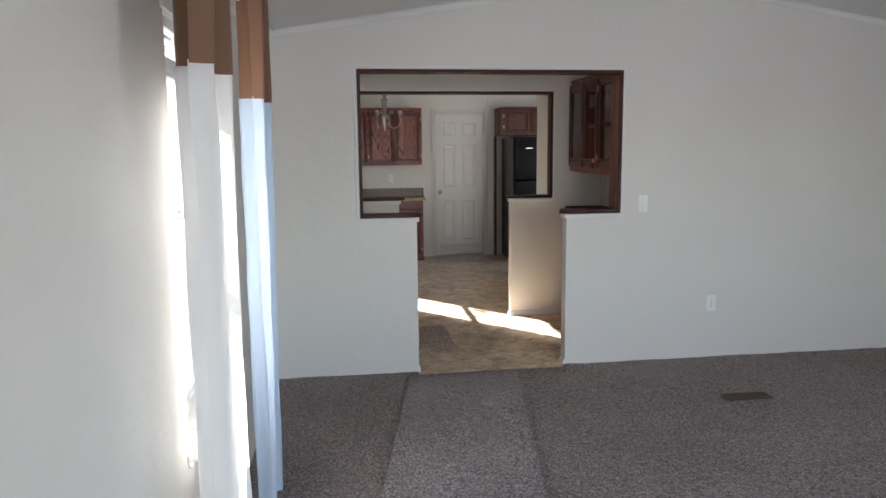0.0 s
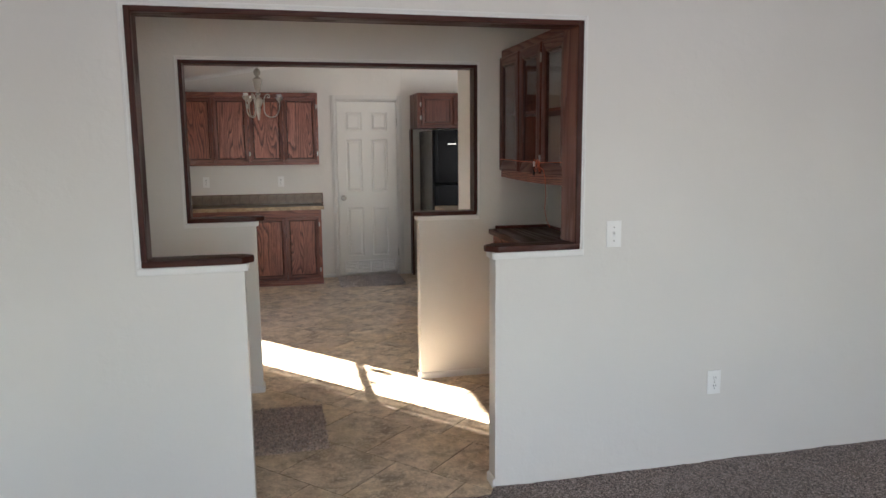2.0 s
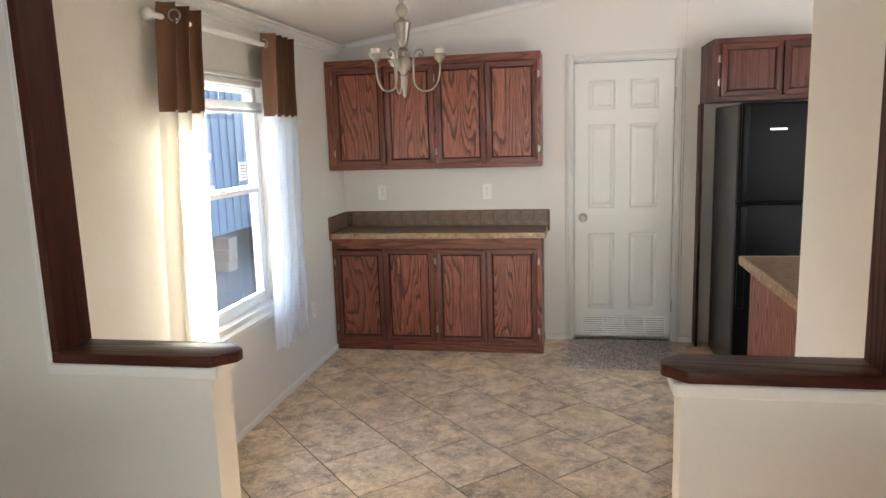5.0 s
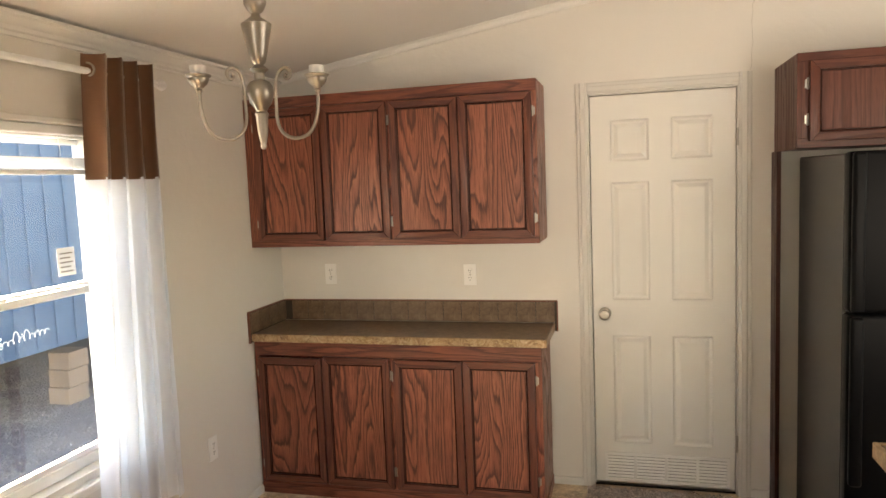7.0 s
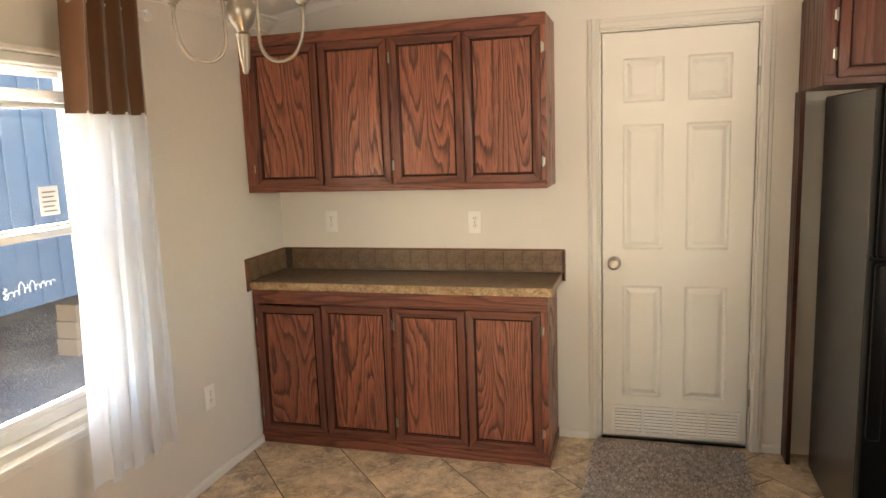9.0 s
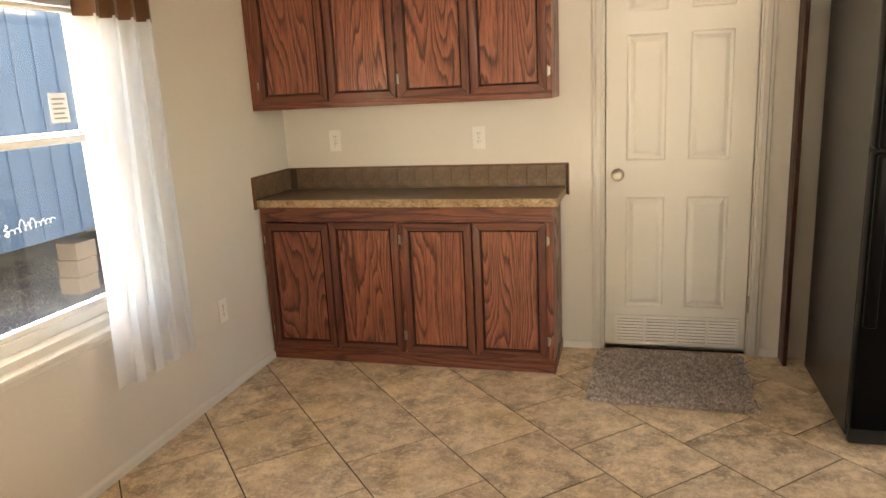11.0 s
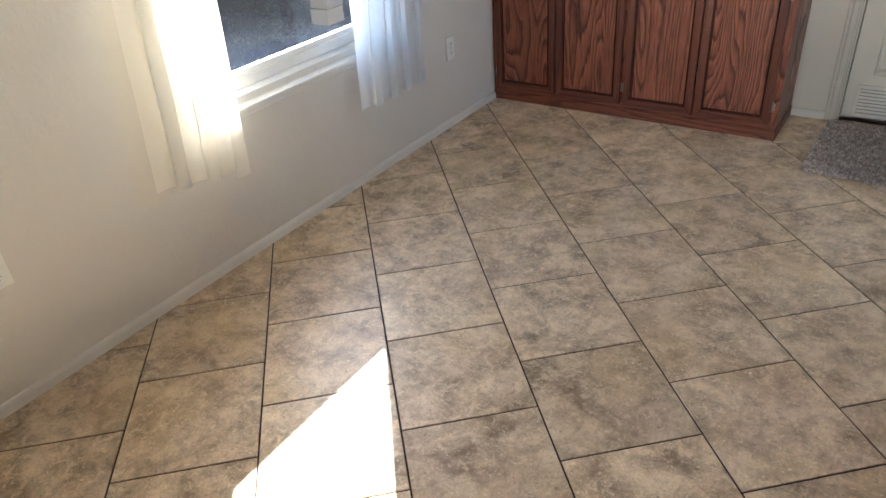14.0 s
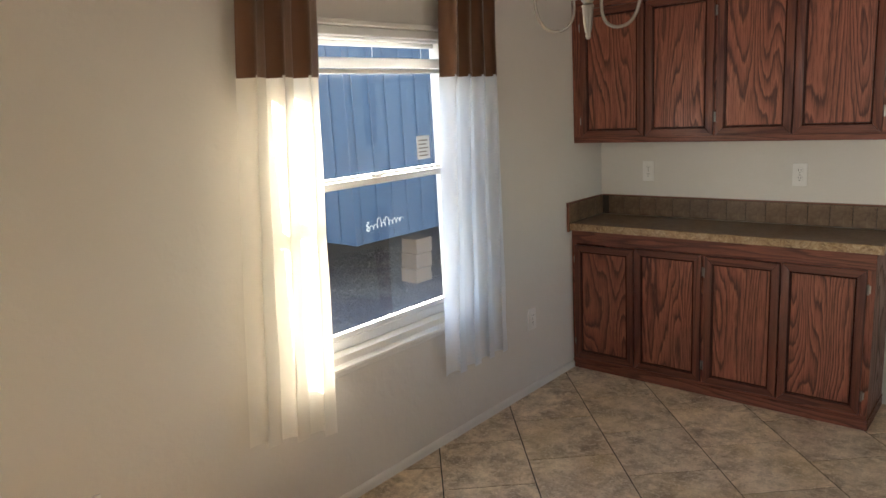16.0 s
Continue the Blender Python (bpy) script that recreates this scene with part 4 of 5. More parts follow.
cover_plate(at_face(0.140, NY - 0.0005, 1.143), "white double outlet above the counter near the corner")
cover_plate(at_face(2.903, AY - 0.0005, 0.40), "white double outlet low on the wall above the carpet")
cover_plate(at_face(2.366, AY - 0.0005, 1.126), "white toggle light switch on the wall beside the opening", "light_switch", "switch", "")
cover_plate(at_face(WX + 0.0005, 9.47, 0.412, 90), "white double outlet low on the wall beside the cabinet")
cover_plate(at_face(WX + 0.0005, 7.117, 0.438, 90), "white double outlet low on the wall near the window")
cover_plate(at_face(WX + 0.0005, 4.74, 0.315, 90), "white double outlet low on the wall by the opening")

bm = bmesh.new()
rnd = random.Random(21)
pts = [(2.352 + 0.012 * k / 19 + rnd.uniform(-0.006, 0.006), NY - 0.0003, 2.112 + 0.0225 * k) for k in range(20)]
tube(bm, pts, 0.0006, 4)
structure("wall_crack", bm, CRACK)

# ---- fridge, its cabinet and end panel ----
fridge = thing("refrigerator", 2.86, 9.8, 0, "black two-door top-freezer refrigerator under an oak cabinet", "refrigerator")
FX0, FX1, FF = 2.522, 3.26, 9.335
part("body", boxes((FX0 + 0.003, FX1 - 0.003, FF + 0.075, 10.09, 0.03, 1.685), bevel=0.006), BLACK_SIDE, fridge, "matt black body")
part("freezer_door", boxes((FX0, FX1, FF, FF + 0.07, 1.125, 1.69), bevel=0.014, seg=3), BLACK_GLOSS, fridge, smooth=40)
part("fridge_door", boxes((FX0, FX1, FF, FF + 0.07, 0.09, 1.115), bevel=0.014, seg=3), BLACK_GLOSS, fridge, smooth=40)
part("door_seal", boxes((FX0 + 0.012, FX1 - 0.012, FF + 0.0705, FF + 0.0745, 0.1, 1.68)), BLACK_RUBBER, fridge)
part("kick_grille", boxes((FX0 + 0.01, FX1 - 0.01, FF + 0.05, FF + 0.075, 0.015, 0.085), bevel=0.003), BLACK_RUBBER, fridge)
for z0, z1 in ((1.13, 1.686), (0.5, 1.11)):
    bm = bmesh.new()
    box(bm, FX0 + 0.004, FX0 + 0.045, FF - 0.034, FF - 0.001, z0, z1, bevel=0.011, seg=3)
    part("handle", bm, BLACK_GLOSS, fridge, "glossy black edge handle", 50)
part("name_badge", boxes((FX0 + 0.16, FX0 + 0.25, FF - 0.002, FF - 0.0002, 1.535, 1.545)), HINGE, fridge, "small silver badge")
for x in (FX0 + 0.06, FX1 - 0.06):
    for y in (FF + 0.13, 10.0):
        part("foot", boxes((x - 0.02, x + 0.02, y - 0.02, y + 0.02, 0, 0.031), bevel=0.004), BLACK_RUBBER, fridge)

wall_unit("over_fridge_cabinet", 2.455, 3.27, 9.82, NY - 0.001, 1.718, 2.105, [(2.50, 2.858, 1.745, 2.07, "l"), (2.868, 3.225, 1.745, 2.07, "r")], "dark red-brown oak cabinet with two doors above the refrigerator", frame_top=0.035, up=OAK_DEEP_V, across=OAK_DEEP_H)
panel = thing("end_panel", 2.452, 10.14, 0, "narrow dark oak end panel standing beside the refrigerator", "cabinet panel")
part("board", boxes((2.443, 2.462, 10.15, NY - 0.001, 0, 1.717), bevel=0.002), OAK_DARK_V, panel)

# ---- peninsula ----
pen = thing("peninsula_cabinet", 2.7, 8.05, 0, "oak peninsula base cabinet under the speckled counter", "cabinet")
part("body", boxes((2.40, 3.0, 7.62, 8.47, 0.0, 0.918), bevel=0.002), OAK_V, pen)
pt = thing("peninsula_worktop", 2.7, 8.05, 0.92, "speckled tan laminate counter on the peninsula cabinet", "countertop")
part("top", boxes((2.372, 3.04, 7.605, 8.505, 0.919, 0.957), bevel=0.003), COUNTER_TOP, pt)
part("front_edge", boxes((2.357, 2.371, 7.605, 8.52, 0.918, 0.958), (2.371, 3.04, 8.506, 8.52, 0.918, 0.958), bevel=0.002), COUNTER_EDGE, pt, "speckled tan edge")

# ---- hutch between the partitions ----
HY0, HY1 = AY + TH + 0.001, BY - 0.001
hutch = thing("sideboard", 2.47, 5.73, 0, "dark-stained oak sideboard with drawers over doors, beside the half wall", "cabinet")
part("body", boxes((2.305, 2.66, HY0, HY1, 0.0, 0.945), bevel=0.001), OAK_MID_V, hutch)
part("face_frame", boxes((2.288, 2.3045, HY0, HY1, 0.905, 0.945), (2.288, 2.3045, HY0, HY1, 0.0, 0.08), (2.288, 2.3045, HY1 - 0.02, HY1, 0.08, 0.905), bevel=0.001), OAK_Y, hutch)
TURN_W = Matrix.Rotation(-math.pi / 2, 4, "Z")
y = HY1 - 0.035
while y - 0.33 > HY0:
    mm = Matrix.Translation((2.268, y, 0)) @ TURN_W
    bm = bmesh.new()
    box(bm, 0, 0.33, 0, 0.0185, 0.745, 0.892, bevel=0.007, seg=2)
    box(bm, 0.03, 0.30, -0.003, -0.0002, 0.768, 0.869, bevel=0.002)
    part("drawer", transformed(bm, mm), OAK_Y, hutch, smooth=40)
    cabinet_door(hutch, 0.33, 0.61, Matrix.Translation((2.268, y, 0.105)) @ TURN_W, OAK_V, OAK_Y)
    part("face_stile", boxes((2.2885, 2.3045, y - 0.37, y - 0.33, 0.08, 0.905)), OAK_MID_V, hutch)
    y -= 0.352
ht = thing("wooden_countertop", 2.46, 5.73, 0.945, "dark brown wooden top with raised lip on the sideboard", "countertop")
part("top", boxes((2.255, 2.662, HY0, HY1, 0.946, 0.978), bevel=0.006, seg=2), OAK_DARK_Y, ht, smooth=40)
part("lip", boxes((2.30, 2.662, HY1 - 0.016, HY1, 0.9785, 0.998), (2.648, 2.663, HY0, HY1 - 0.0165, 0.9785, 0.998), bevel=0.003), OAK_MID_Y, ht)

UX = 2.342
uc = thing("glass_cabinet", 2.5, 5.75, 1.32, "dark oak wall cabinet, three glazed doors tied with orange cord", "cabinet")
U0, U1 = 5.035, HY1
part("side_panel", boxes((UX + 0.02, 2.664, U1 - 0.018, U1, 1.335, 2.11), bevel=0.001), OAK_MID_V, uc)
part("side_panel", boxes((UX + 0.02, 2.664, U0, U0 + 0.018, 1.335, 2.11), bevel=0.001), OAK_MID_V, uc)
part("back_panel", boxes((2.656, 2.664, U0 + 0.018, U1 - 0.018, 1.335, 2.11)), WALL, uc, "pale painted back")
part("top_panel", boxes((UX + 0.02, 2.655, U0 + 0.018, U1 - 0.018, 2.09, 2.11)), OAK_MID_Y, uc)
part("bottom_panel", boxes((UX + 0.02, 2.655, U0 + 0.018, U1 - 0.018, 1.335, 1.352)), OAK_MID_Y, uc)
part("shelf", boxes((UX + 0.05, 2.65, U0 + 0.018, U1 - 0.018, 1.70, 1.716)), OAK_Y, uc)
bm = bmesh.new()
n_ = 24
poly = []
for i in range(n_ + 1):
    yy = U1 - (U1 - 5.2) * i / n_
    poly.append((yy, 1.318 - 0.012 * math.sin(math.pi * i / n_)))
poly += [(5.2, 1.375), (U1, 1.375)]
prism(bm, poly, lambda p, e: (UX + 0.019 * e, p[0], p[1]))
part("bottom_rail", bm, OAK_Y, uc)
part("top_rail", boxes((UX, UX + 0.019, U0, U1, 2.06, 2.11), bevel=0.001), OAK_MID_Y, uc)
for a, b in ((U1 - 0.03, U1), (5.685, 5.725), (6.045, 6.07), (U0, 5.37)):
    part("face_stile", boxes((UX, UX + 0.019, a, b, 1.3755, 2.0595)), OAK_MID_V, uc)
for ya, yb, hg in ((6.068, 6.424, 0), (5.712, 6.05, 1), (5.366, 5.69, 0)):
    cabinet_door(uc, yb - ya, 0.70, Matrix.Translation((UX - 0.020, yb, 1.362)) @ TURN_W, OAK_DEEP_V, OAK_MID_Y, True, rail=0.058)
for z in (1.44, 1.98):
    bm = bmesh.new()
    tube(bm, [(UX - 0.022, 5.701, z - 0.025), (UX - 0.022, 5.701, z), (UX - 0.022, 5.701, z + 0.025)], 0.0045, 8)
    box(bm, UX - 0.0225, UX - 0.0205, 5.69, 5.714, z - 0.02, z + 0.02)
    part("hinge", bm, HINGE, uc, "satin steel hinge", 40)

cord = thing("cord", 2.3, 5.7, 1.42, "thin orange cord knotted round the glazed cabinet doors", "cord")
XC = UX - 0.0235
bm = bmesh.new()
tube(bm, [(XC, 6.40, 1.431), (XC, 6.2, 1.429), (XC, 5.95, 1.424), (XC, 5.72, 1.424)], 0.0022, 5)
tube(bm, [(XC, 5.71, 1.422), (XC, 5.5, 1.428), (XC, 5.34, 1.431), (XC + 0.01, 5.15, 1.433)], 0.0022, 5)
part("strand", bm, CORD, cord)
bm = bmesh.new()
for s in range(3):
    pts = [(XC - 0.004 - 0.004 * s, 5.705 + (0.02 + 0.014 * s) * math.sin(a) * (1 if s % 2 else -1), 1.420 + (0.012 + 0.011 * s) * math.cos(a * (1 + 0.3 * s)) - 0.006 * s) for a in [k * 0.45 for k in range(15)]]
    tube(bm, pts, 0.0016, 5)
part("knot", bm, CORD, cord)
bm = bmesh.new()
way = [(5.70, 1.405), (5.632, 1.385), (5.595, 1.34), (5.572, 1.25), (5.603, 1.18), (5.575, 1.12), (5.51, 1.09)]
tube(bm, [(XC - 0.006 + 0.004 * math.sin(k * 1.7), y, z) for k, (y, z) in enumerate(way)], 0.0017, 6)
part("loose_end", bm, CORD, cord)
part("clip", boxes((XC - 0.014, XC - 0.006, 5.745, 5.763, 1.40, 1.43), bevel=0.003), VINYL, cord, "white plastic clip")
part("tag", boxes((XC - 0.013, XC - 0.007, 5.742, 5.772, 1.352, 1.402), bevel=0.004), BLACK_RUBBER, cord, "small black tag")

# ---- chandelier ----
CX, CYc, CZ = 0.785, 8.434, 1.753
ch = thing("chandelier", CX, CYc, CZ, "brushed nickel chandelier with three bare scrolled arms hung on a chain", "chandelier")
bm = bmesh.new()
lathe(bm, [(0, 0), (0.006, 0.002), (0.009, 0.010), (0.007, 0.018), (0.010, 0.024), (0.014, 0.05), (0.017, 0.092), (0.020, 0.100), (0.014, 0.106), (0.016, 0.112), (0.03, 0.13), (0.038, 0.155), (0.036, 0.175), (0.028, 0.188), (0.014, 0.194), (0.014, 0.212), (0.02, 0.216), (0.027, 0.222), (0.020, 0.228), (0.013, 0.234), (0.02, 0.243), (0.025, 0.262), (0.032, 0.295), (0.040, 0.334), (0.042, 0.346), (0.034, 0.352), (0.014, 0.366), (0.012, 0.374), (0.022, 0.382), (0.030, 0.398), (0.031, 0.408), (0.024, 0.424), (0.012, 0.434), (0.007, 0.442), (0, 0.444)], CX, CYc, 36, CZ)
part("stem", bm, NICKEL, ch, smooth=50)
for a_deg in (-2.4, 117.6, 237.6):
    ca, sa = math.cos(radians(a_deg)), math.sin(radians(a_deg))
    at = lambda r, z: (CX + ca * r, CYc + sa * r, CZ + z)
    prof = [(0.084, 0.203), (0.079, 0.197), (0.086, 0.190), (0.096, 0.197), (0.096, 0.211), (0.083, 0.220), (0.066, 0.214), (0.054, 0.196), (0.049, 0.170), (0.048, 0.12), (0.048, 0.085), (0.056, 0.056), (0.075, 0.035), (0.105, 0.026), (0.140, 0.034), (0.162, 0.058), (0.174, 0.092), (0.178, 0.125), (0.178, 0.15)]
    bm = bmesh.new()
    fine = []
    for i in range(len(prof) - 1):
        p0, p1, p2, p3 = (Vector(prof[min(max(i + j, 0), len(prof) - 1)]) for j in (-1, 0, 1, 2))
        for q in (0, 0.25, 0.5, 0.75):
            fine.append(0.5 * (2 * p1 + (p2 - p0) * q + (2 * p0 - 5 * p1 + 4 * p2 - p3) * q * q + (3 * p1 - p0 - 3 * p2 + p3) * q ** 3))
    fine.append(Vector(prof[-1]))
    tube(bm, [at(r, z) for r, z in fine], 0.0048, 10)
    arm = part("arm", bm, NICKEL, ch, smooth=60)
    bm = bmesh.new()
    lathe(bm, [(0.007, 0.148), (0.009, 0.152), (0.006, 0.158), (0.012, 0.160), (0.013, 0.164), (0.019, 0.168), (0.024, 0.174), (0.027, 0.182), (0.0265, 0.186), (0.033, 0.1905), (0.0335, 0.194), (0.026, 0.197), (0.020, 0.196)], CX + ca * 0.178, CYc + sa * 0.178, 24, CZ)
    part("cup", bm, NICKEL, arm, smooth=50)
    bm = bmesh.new()
    lathe(bm, [(0.02, 0.195), (0.02, 0.208), (0.021, 0.209), (0.021, 0.218), (0.017, 0.219), (0.016, 0.205), (0, 0.205)], CX + ca * 0.178, CYc + sa * 0.178, 24, CZ)
    part("lamp_socket", bm, WHITE_PLASTIC, arm, "white lamp socket, no bulb", smooth=50)
zt, z, k = ceil_z(CX), CZ + 0.444, 0
while z < zt - 0.03:
    bm = bmesh.new()
    L, Wd = 0.018, 0.009
    d = (1, 0) if k % 2 == 0 else (0.3, 1)
    pts = [(CX + d[0] * Wd * math.sin(a), CYc + d[1] * Wd * math.sin(a), z + 0.012 + L * math.cos(a)) for a in [i * math.pi / 8 for i in range(17)]]
    tube(bm, pts, 0.0022, 6)
    part("chain_link", bm, NICKEL, ch, smooth=60)
    z += 0.029
    k += 1
bm = bmesh.new()
lathe(bm, [(0.0, -0.03), (0.012, -0.028), (0.03, -0.02), (0.055, -0.004), (0.058, 0.02), (0, 0.02)], CX, CYc, 32, zt - 0.004)
part("ceiling_rose", bm, NICKEL, ch, smooth=50)


# ---- rugs, vent ----
def rug(name, x0, x1, y0, y1, label, step=0.0085, high=0.02, seed=1, turn=0.0, base=0.001, yarn=SHAG):
    t = thing(name, (x0 + x1) / 2, (y0 + y1) / 2, base, label, "rug")
    rnd = random.Random(seed)
    part("backing", boxes((x0 + 0.01, x1 - 0.01, y0 + 0.01, y1 - 0.01, base, base + 0.006)), yarn, t)
    vs, fs = [], []
    nx, ny = int((x1 - x0) / step), int((y1 - y0) / step)
    for a in range(nx):
        for b in range(ny):
            x, y = x0 + (a + rnd.random()) * step, y0 + (b + rnd.random()) * step
            h = high * rnd.uniform(0.6, 1.15)
            ax, ay = rnd.uniform(-0.9, 0.9) * step * 1.4, rnd.uniform(-0.9, 0.9) * step * 1.4
            w = step * 0.55
            q = rnd.uniform(0, 2)
            base_pts = [(x + w * math.cos(q + j * 2.094), y + w * math.sin(q + j * 2.094), base + 0.004) for j in range(3)]
            n0 = len(vs)
            vs += base_pts
            vs += [(x + ax + (p[0] - x) * 0.75, y + ay + (p[1] - y) * 0.75, base + h) for p in base_pts]
            for j in range(3):
                m_ = (j + 1) % 3
                fs.append((n0 + j, n0 + m_, n0 + 3 + m_, n0 + 3 + j))
            fs.append((n0 + 3, n0 + 4, n0 + 5))
    me = bpy.data.meshes.new("shag")
    me.from_pydata(vs, [], fs)
    me.materials.append(yarn)
    o = new("shag", me)
    o.parent = t
    o.matrix_parent_inverse = t.matrix_basis.inverted()
    tagged(o, kind="stuff")
    if turn:
        t.matrix_basis = t.matrix_basis @ Matrix.Rotation(radians(turn), 4, "Z")
    return t


rug("door_rug", 1.55, 2.27, 9.60, 10.235, "grey-brown shag rug lying before the louvred white door", seed=4, turn=-1.5)
rug("entry_rug", 0.42, 1.13, 5.49, 6.10, "brown shag rug lying on the tiles between the half walls", seed=9, turn=0.5, yarn=SHAG_BROWN)

runner = thing("carpet_runner", 1.0, 1.0, 0.008, "loose strip of grey-brown carpet laid over the carpet", "carpet runner")
bm = bmesh.new()
NXR, NYR = 30, 170
gridv = []
for j in range(NYR + 1):
    y = -2.2 + (4.80 + 2.2) * j / NYR
    xl = 0.705 + (y - 4.86) * 0.165
    row = []
    for i in range(NXR + 1):
        x = xl + 0.77 * i / NXR
        z = 0.020 + 0.018 * i / NXR + 0.003 * noise.noise(Vector((x * 6, y * 6, 2)))
        if i in (0, NXR) or j in (0, NYR):
            z = 0.004
            x += 0.0197 * (1 if i == 0 else -1 if i == NXR else 0)
            x += 0.004 * noise.noise(Vector((y * 12, 1, i)))
        row.append(bm.verts.new((x, y, z)))
    gridv.append(row)
for j in range(NYR):
    for i in range(NXR):
        bm.faces.new((gridv[j][i], gridv[j][i + 1], gridv[j + 1][i + 1], gridv[j + 1][i]))
part("carpet_strip", bm, RUNNER, runner, smooth=50)

vent = thing("floor_vent", 2.70, 4.07, 0.008, "dark brown slotted floor vent set in the carpet", "floor vent")
V0, V1, V2, V3 = 2.56, 2.84, 4.02, 4.125
part("frame", boxes((V0, V1, V2, V2 + 0.014, 0.008, 0.016), (V0, V1, V3 - 0.014, V3, 0.008, 0.016), (V0, V0 + 0.014, V2 + 0.014, V3 - 0.014, 0.008, 0.016), (V1 - 0.014, V1, V2 + 0.014, V3 - 0.014, 0.008, 0.016), bevel=0.002), DARK_METAL, vent)
part("pit", boxes((V0 + 0.014, V1 - 0.014, V2 + 0.014, V3 - 0.014, 0.0075, 0.009)), SOCKET_HOLE, vent)
for k in range(16):
    x = V0 + 0.024 + k * (V1 - V0 - 0.048) / 15
    part("slat", boxes((x - 0.0035, x + 0.0035, V2 + 0.014, V3 - 0.014, 0.0095, 0.0145)), DARK_METAL, vent)

# ---- outside, seen through the kitchen window ----
GZ = -0.68
bm = bmesh.new()
rnd = random.Random(2)
xs = [-900, -200, -60, -25] + [-12 + 0.3 * k for k in range(41)] + [25, 60, 200, 900]
ys = [-900, -200, -60, -20] + [-4 + 0.4 * k for k in range(56)] + [40, 90, 250, 900]
gv = [[bm.verts.new((x, y, GZ + (0.03 * noise.noise(Vector((x * 0.9, y * 0.9, 0))) if abs(x) < 20 and -5 < y < 20 else 0))) for y in ys] for x in xs]
for i in range(len(xs) - 1):
    for j in range(len(ys) - 1):
        bm.faces.new((gv[i][j], gv[i + 1][j], gv[i + 1][j + 1], gv[i][j + 1]))
structure("ground", bm, GRAVEL, 60)
rnd = random.Random(12)
vs, fs = [], []
for k in range(9000):
    x, y, r = rnd.uniform(-6.4, -0.9), rnd.uniform(7.5, 14.5), rnd.uniform(0.010, 0.030)
    n0 = len(vs)
    z = GZ + 0.03 * noise.noise(Vector((x * 0.9, y * 0.9, 0)))
    for dx, dy, dz in ((1, 0, 0), (0, 1, 0), (-1, 0, 0), (0, -1, 0), (0.1, 0.1, 0.9), (0, 0, -0.8)):
        vs.append((x + r * dx * rnd.uniform(0.7, 1.2), y + r * dy * rnd.uniform(0.7, 1.2), z + r * dz * 0.8))
    for a, b in ((0, 1), (1, 2), (2, 3), (3, 0)):
        fs += [(n0 + a, n0 + b, n0 + 4), (n0 + b, n0 + a, n0 + 5)]
me = bpy.data.meshes.new("gravel_stones")
me.from_pydata(vs, [], fs)
me.materials.append(GRAVEL)
tagged(new("gravel_stones", me), "loose grey gravel stones on the ground outside the window", "gravel", kind="stuff")

BXF, BZ0, BZ1, HY = -4.0, 0.07, 2.98, 11.66
house = thing("neighbouring_home", -6, 9, GZ, "blue ribbed modular home raised on blocks across the gravel", "building")
part("wall", boxes((-9.0, BXF - 0.03, HY, 29.0, BZ0, BZ1)), BLUE, house)
for k in range(66):
    y = HY + 0.10 + k * 0.258
    if y < 13.2 or 15.25 < y < 28.9:
        part("rib", boxes((BXF - 0.031, BXF - 0.016, y, y + 0.045, BZ0 + 0.02, BZ1 - 0.02), bevel=0.006), BLUE, house)
for k in range(19):
    x = BXF - 0.32 - k * 0.258
    part("rib", boxes((x, x + 0.045, HY - 0.014, HY + 0.001, BZ0 + 0.02, BZ1 - 0.02), bevel=0.006), BLUE, house)
part("corner_trim", boxes((BXF - 0.09, BXF - 0.012, HY - 0.018, HY - 0.0005, BZ0, BZ1), (BXF - 0.0295, BXF - 0.012, HY - 0.0005, HY + 0.06, BZ0, BZ1), bevel=0.003), BLUE, house)
part("frame_beam", boxes((-8.2, BXF - 1.3, HY + 1.3, 28.5, BZ0 - 0.14, BZ0 - 0.001)), BLACK_RUBBER, house, "dark steel frame beam")
# dark sheets added on the far sides to imitate deep shade beneath
part("underside_shade", boxes((-8.95, -8.87, HY + 0.1, 28.9, GZ - 0.05, BZ0 - 0.002), (-8.8, BXF - 0.5, 28.8, 28.88, GZ - 0.05, BZ0 - 0.002)), SHADOW_GAP, house, "dark sheets added for the deep shade beneath the home")
part("roof", boxes((-9.15, BXF + 0.12, HY - 0.12, 29.1, BZ1, BZ1 + 0.08)), VINYL, house, "white roof edge")
win = part("window", boxes((BXF + 0.005, BXF + 0.02, 13.72, 15.2, 0.9, 2.6)), WINDOW_GLASS, house, "window with white trim")
part("window_trim", boxes((BXF + 0.001, BXF + 0.035, 13.27, 13.33, 0.80, 2.9), (BXF + 0.001, BXF + 0.035, 13.64, 13.70, 0.80, 2.9), (BXF + 0.001, BXF + 0.03, 13.33, 13.64, 1.26, 1.32), (BXF + 0.001, BXF + 0.035, 13.7, 15.2, 0.80, 0.88), (BXF + 0.001, BXF + 0.03, 13.7, 15.2, 1.30, 1.38), bevel=0.003), VINYL, win, "white trim")
part("blind", boxes(*[(BXF + 0.001, BXF + 0.004, 13.72, 15.2, 0.92 + 0.05 * q_, 0.955 + 0.05 * q_) for q_ in range(33)]), material("grey_blind", (0.22, 0.27, 0.34), 0.6), win, "grey-blue blind")
part("notice", boxes((BXF + 0.0205, BXF + 0.022, 13.95, 14.2, 1.45, 1.68)), PAPER, win, "white paper notice")
bm = bmesh.new()
ty, tz = 11.80, 0.215
script = [(0.02 * math.sin(2.6 * a), 0.11 - 0.021 * a) for a in [k * 0.4 for k in range(14)]]
tube(bm, [(BXF + 0.006, ty + 0.02 + y, tz + z) for y, z in script], 0.0075, 5)
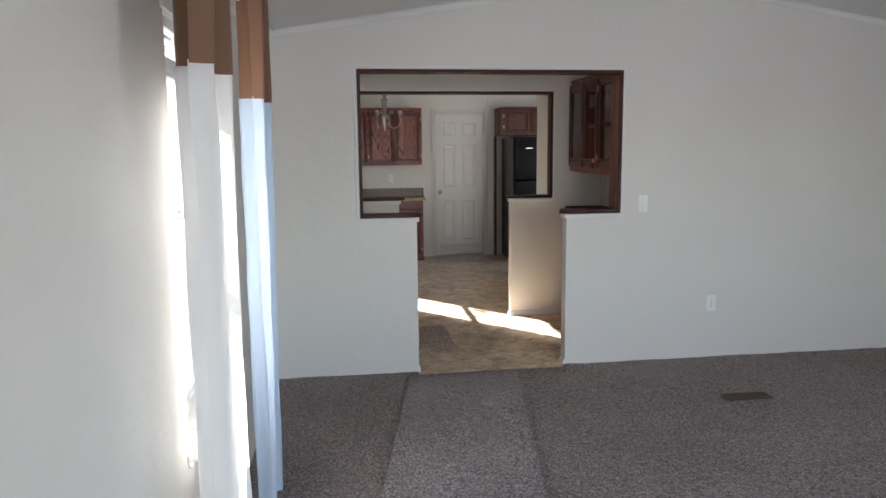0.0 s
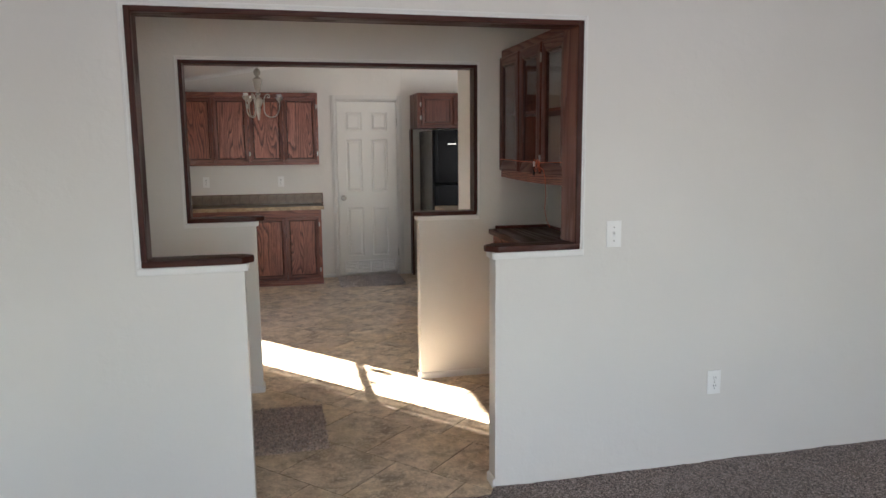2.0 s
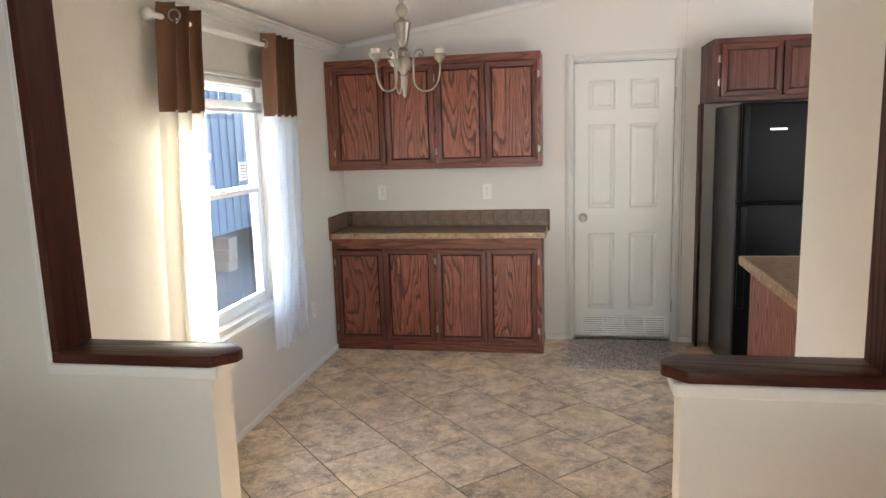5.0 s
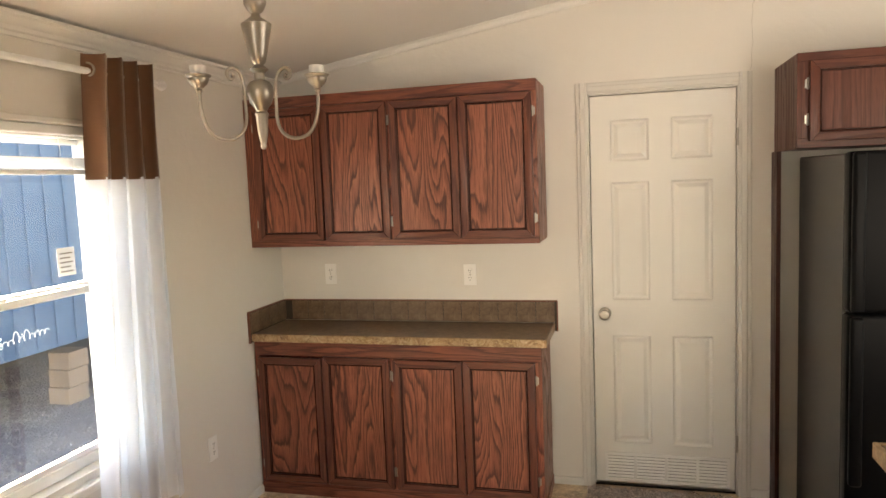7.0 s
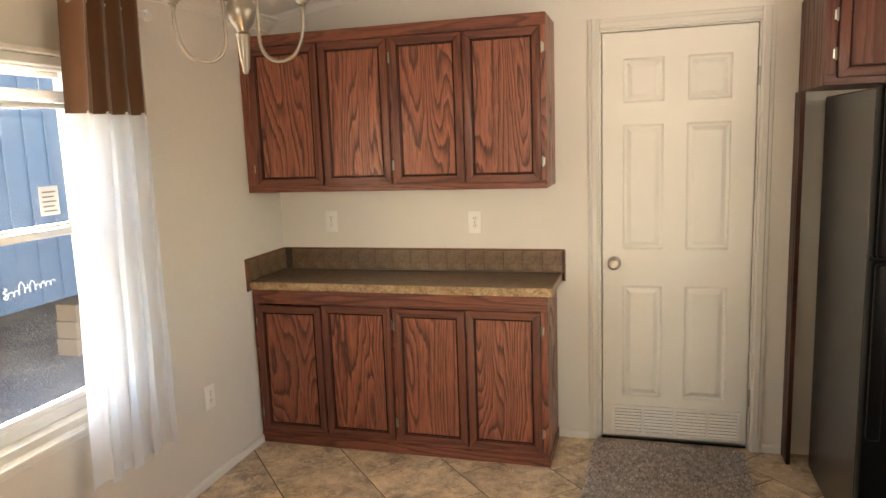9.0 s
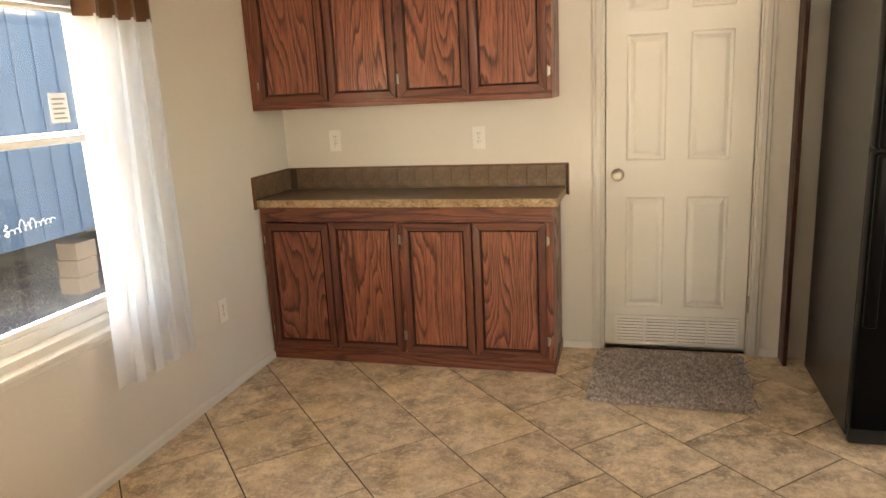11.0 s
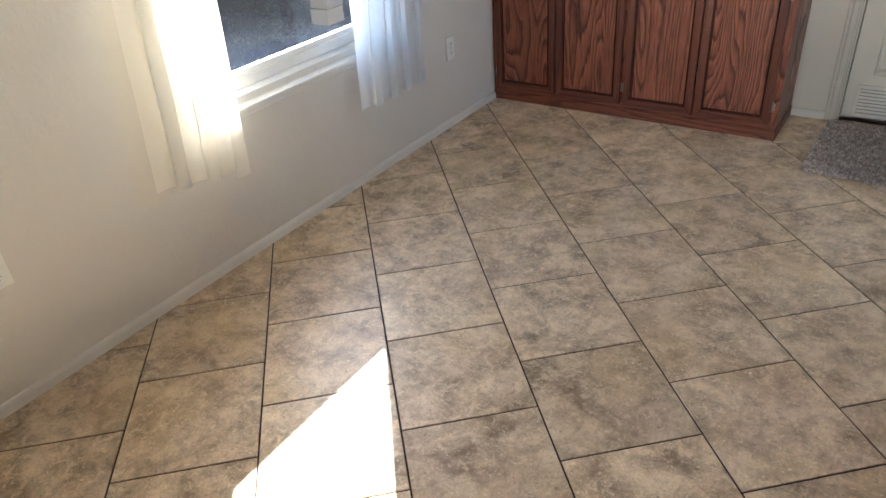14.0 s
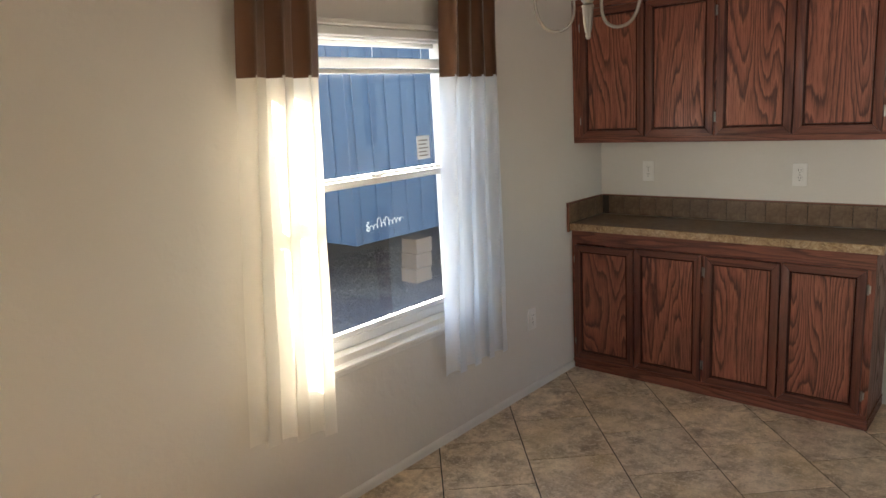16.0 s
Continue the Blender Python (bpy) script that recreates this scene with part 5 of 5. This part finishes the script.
tall = {2: 0.115, 4: 0.10}
pts = []
for k in range(150):
    a = k * 2 * math.pi / 17
    h = tall.get(int(k // 17), 0.047)
    pts.append((BXF + 0.006, ty + 0.05 + 0.0037 * k - 0.011 * math.sin(a) * 1.5, tz + 0.012 + h * 0.5 * (1 - math.cos(a)) + 0.0002 * k))
tube(bm, pts, 0.0046, 5)
for k in (3.5, 6.5):
    box(bm, BXF + 0.002, BXF + 0.012, ty + 0.05 + 0.063 * k, ty + 0.062 + 0.063 * k, tz + 0.088, tz + 0.10)
part("sign_lettering", bm, CREAM_LETTER, house, "row of cream painted strokes")
for px, py in ((-4.42, 13.0), (-4.42, 16.2), (-7.2, 13.0), (-7.2, 16.2)):
    stack = thing("block_pier", px, py, GZ, "pier of stacked pale concrete blocks under the blue home", "block pier", "block piers")
    for j in range(3):
        part("block", boxes((px - 0.14, px + 0.14, py - 0.12 + 0.02 * j, py + 0.18 + 0.02 * j, GZ - 0.01 + j * 0.197, GZ + 0.184 + j * 0.197), bevel=0.008), BLOCK, stack)
label_ = thing("window_sticker", GLASS, 8.72, 1.42, "small printed paper sticker on the window pane", "sticker")
part("paper", boxes((WX - 0.0985, WX - 0.098, 8.745, 8.83, 1.347, 1.452)), PAPER, label_)
for k in range(5):
    part("print_line", boxes((WX - 0.0978, WX - 0.0974, 8.757, 8.818 - 0.01 * (k % 2), 1.36 + 0.017 * k, 1.366 + 0.017 * k)), INK, label_)

# ---- pieces: backsplash tiles and floor tiles ----
bm = bmesh.new()
box(bm, 0, 0.098, 0, 0.004, 0, 0.107, bevel=0.0012)
sp_mesh = finish("splash_tile", bm, SPLASH)
for k in range(16):
    x = 1.403 - (k + 1) * 0.1008
    if x > WX + 0.012:
        o = new("splash_tile", sp_mesh)
        o.matrix_basis = Matrix.Translation((x, NY - 0.0155, 0.882))
        o.parent, o.matrix_parent_inverse = splash, splash.matrix_basis.inverted()
for k in range(4):
    o = new("splash_tile", sp_mesh)
    o.matrix_basis = Matrix.Translation((WX + 0.0145, 9.866 + 0.1008 * k, 0.882)) @ Matrix.Rotation(math.pi / 2, 4, "Z")
    o.parent, o.matrix_parent_inverse = splash, splash.matrix_basis.inverted()

floor = structure("floor_tiled", boxes((WX - 0.05, EX + 0.05, CARPET_EDGE - 0.06, NY + 0.05, -0.034, -0.003)), GROUT)


def clip(poly, axis, limit, keep_above):
    out = []
    for i in range(len(poly)):
        p, q = poly[i - 1], poly[i]
        a, b = (p[axis] >= limit) == keep_above, (q[axis] >= limit) == keep_above
        if a != b:
            s = (limit - p[axis]) / (q[axis] - p[axis])
            out.append((p[0] + (q[0] - p[0]) * s, p[1] + (q[1] - p[1]) * s))
        if b:
            out.append(q)
    return out


S, U0T, V0T, GAP = 0.393, 6.378, 5.250, 0.0026
CA, SA = math.cos(radians(-1.4)), math.sin(radians(-1.4))


def lattice(u, v):
    du, dv = u - U0T, v - V0T
    u, v = U0T + du * CA - dv * SA, V0T + du * SA + dv * CA
    return ((u - v) * R2, (u + v) * R2)


R2 = math.sqrt(0.5)
shared = {}
for ku in range(-10, 16):
    for kv in range(-20, 20):
        u0 = U0T + ku * S
        v0 = V0T + (kv + (0.51 if ku % 2 else 0.0)) * 0.3965
        q = [(u0 + GAP, v0 + GAP), (u0 + S - GAP, v0 + GAP), (u0 + S - GAP, v0 + 0.3965 - GAP), (u0 + GAP, v0 + 0.3965 - GAP)]
        xy = [lattice(u, v) for u, v in q]
        cx, cy = sum(p[0] for p in xy) / 4, sum(p[1] for p in xy) / 4
        whole = all(WX < p[0] < EX and CARPET_EDGE - 0.05 < p[1] < NY for p in xy)
        if not whole:
            for ax, lim, keep in ((0, WX, True), (0, EX, False), (1, CARPET_EDGE - 0.05, True), (1, NY + 0.02, False)):
                xy = clip(xy, ax, lim, keep) if len(xy) > 2 else xy
            if len(xy) < 3 or abs(sum(xy[i - 1][0] * xy[i][1] - xy[i][0] * xy[i - 1][1] for i in range(len(xy)))) < 0.002:
                continue
        local = [(p[0] - cx, p[1] - cy) for p in xy]
        if whole and "tile" in shared:
            me = shared["tile"]
        else:
            bm = bmesh.new()
            mx, my = sum(p[0] for p in local) / len(local), sum(p[1] for p in local) / len(local)
            lo = [bm.verts.new((p[0], p[1], -0.004)) for p in local]
            mid_ = [bm.verts.new((p[0], p[1], -0.0012)) for p in local]
            hi = [bm.verts.new((mx + (p[0] - mx) * 0.992, my + (p[1] - my) * 0.992, 0)) for p in local]
            for r0, r1 in ((lo, mid_), (mid_, hi)):
                for i in range(len(local)):
                    j = (i + 1) % len(local)
                    bm.faces.new((r0[i], r0[j], r1[j], r1[i]))
            bm.faces.new(hi)
            me = finish("tile", bm, TILE)
            if whole:
                shared["tile"] = me
        o = new("tile", me)
        o.matrix_basis = Matrix.Translation((cx, cy, 0))
        o.parent = floor
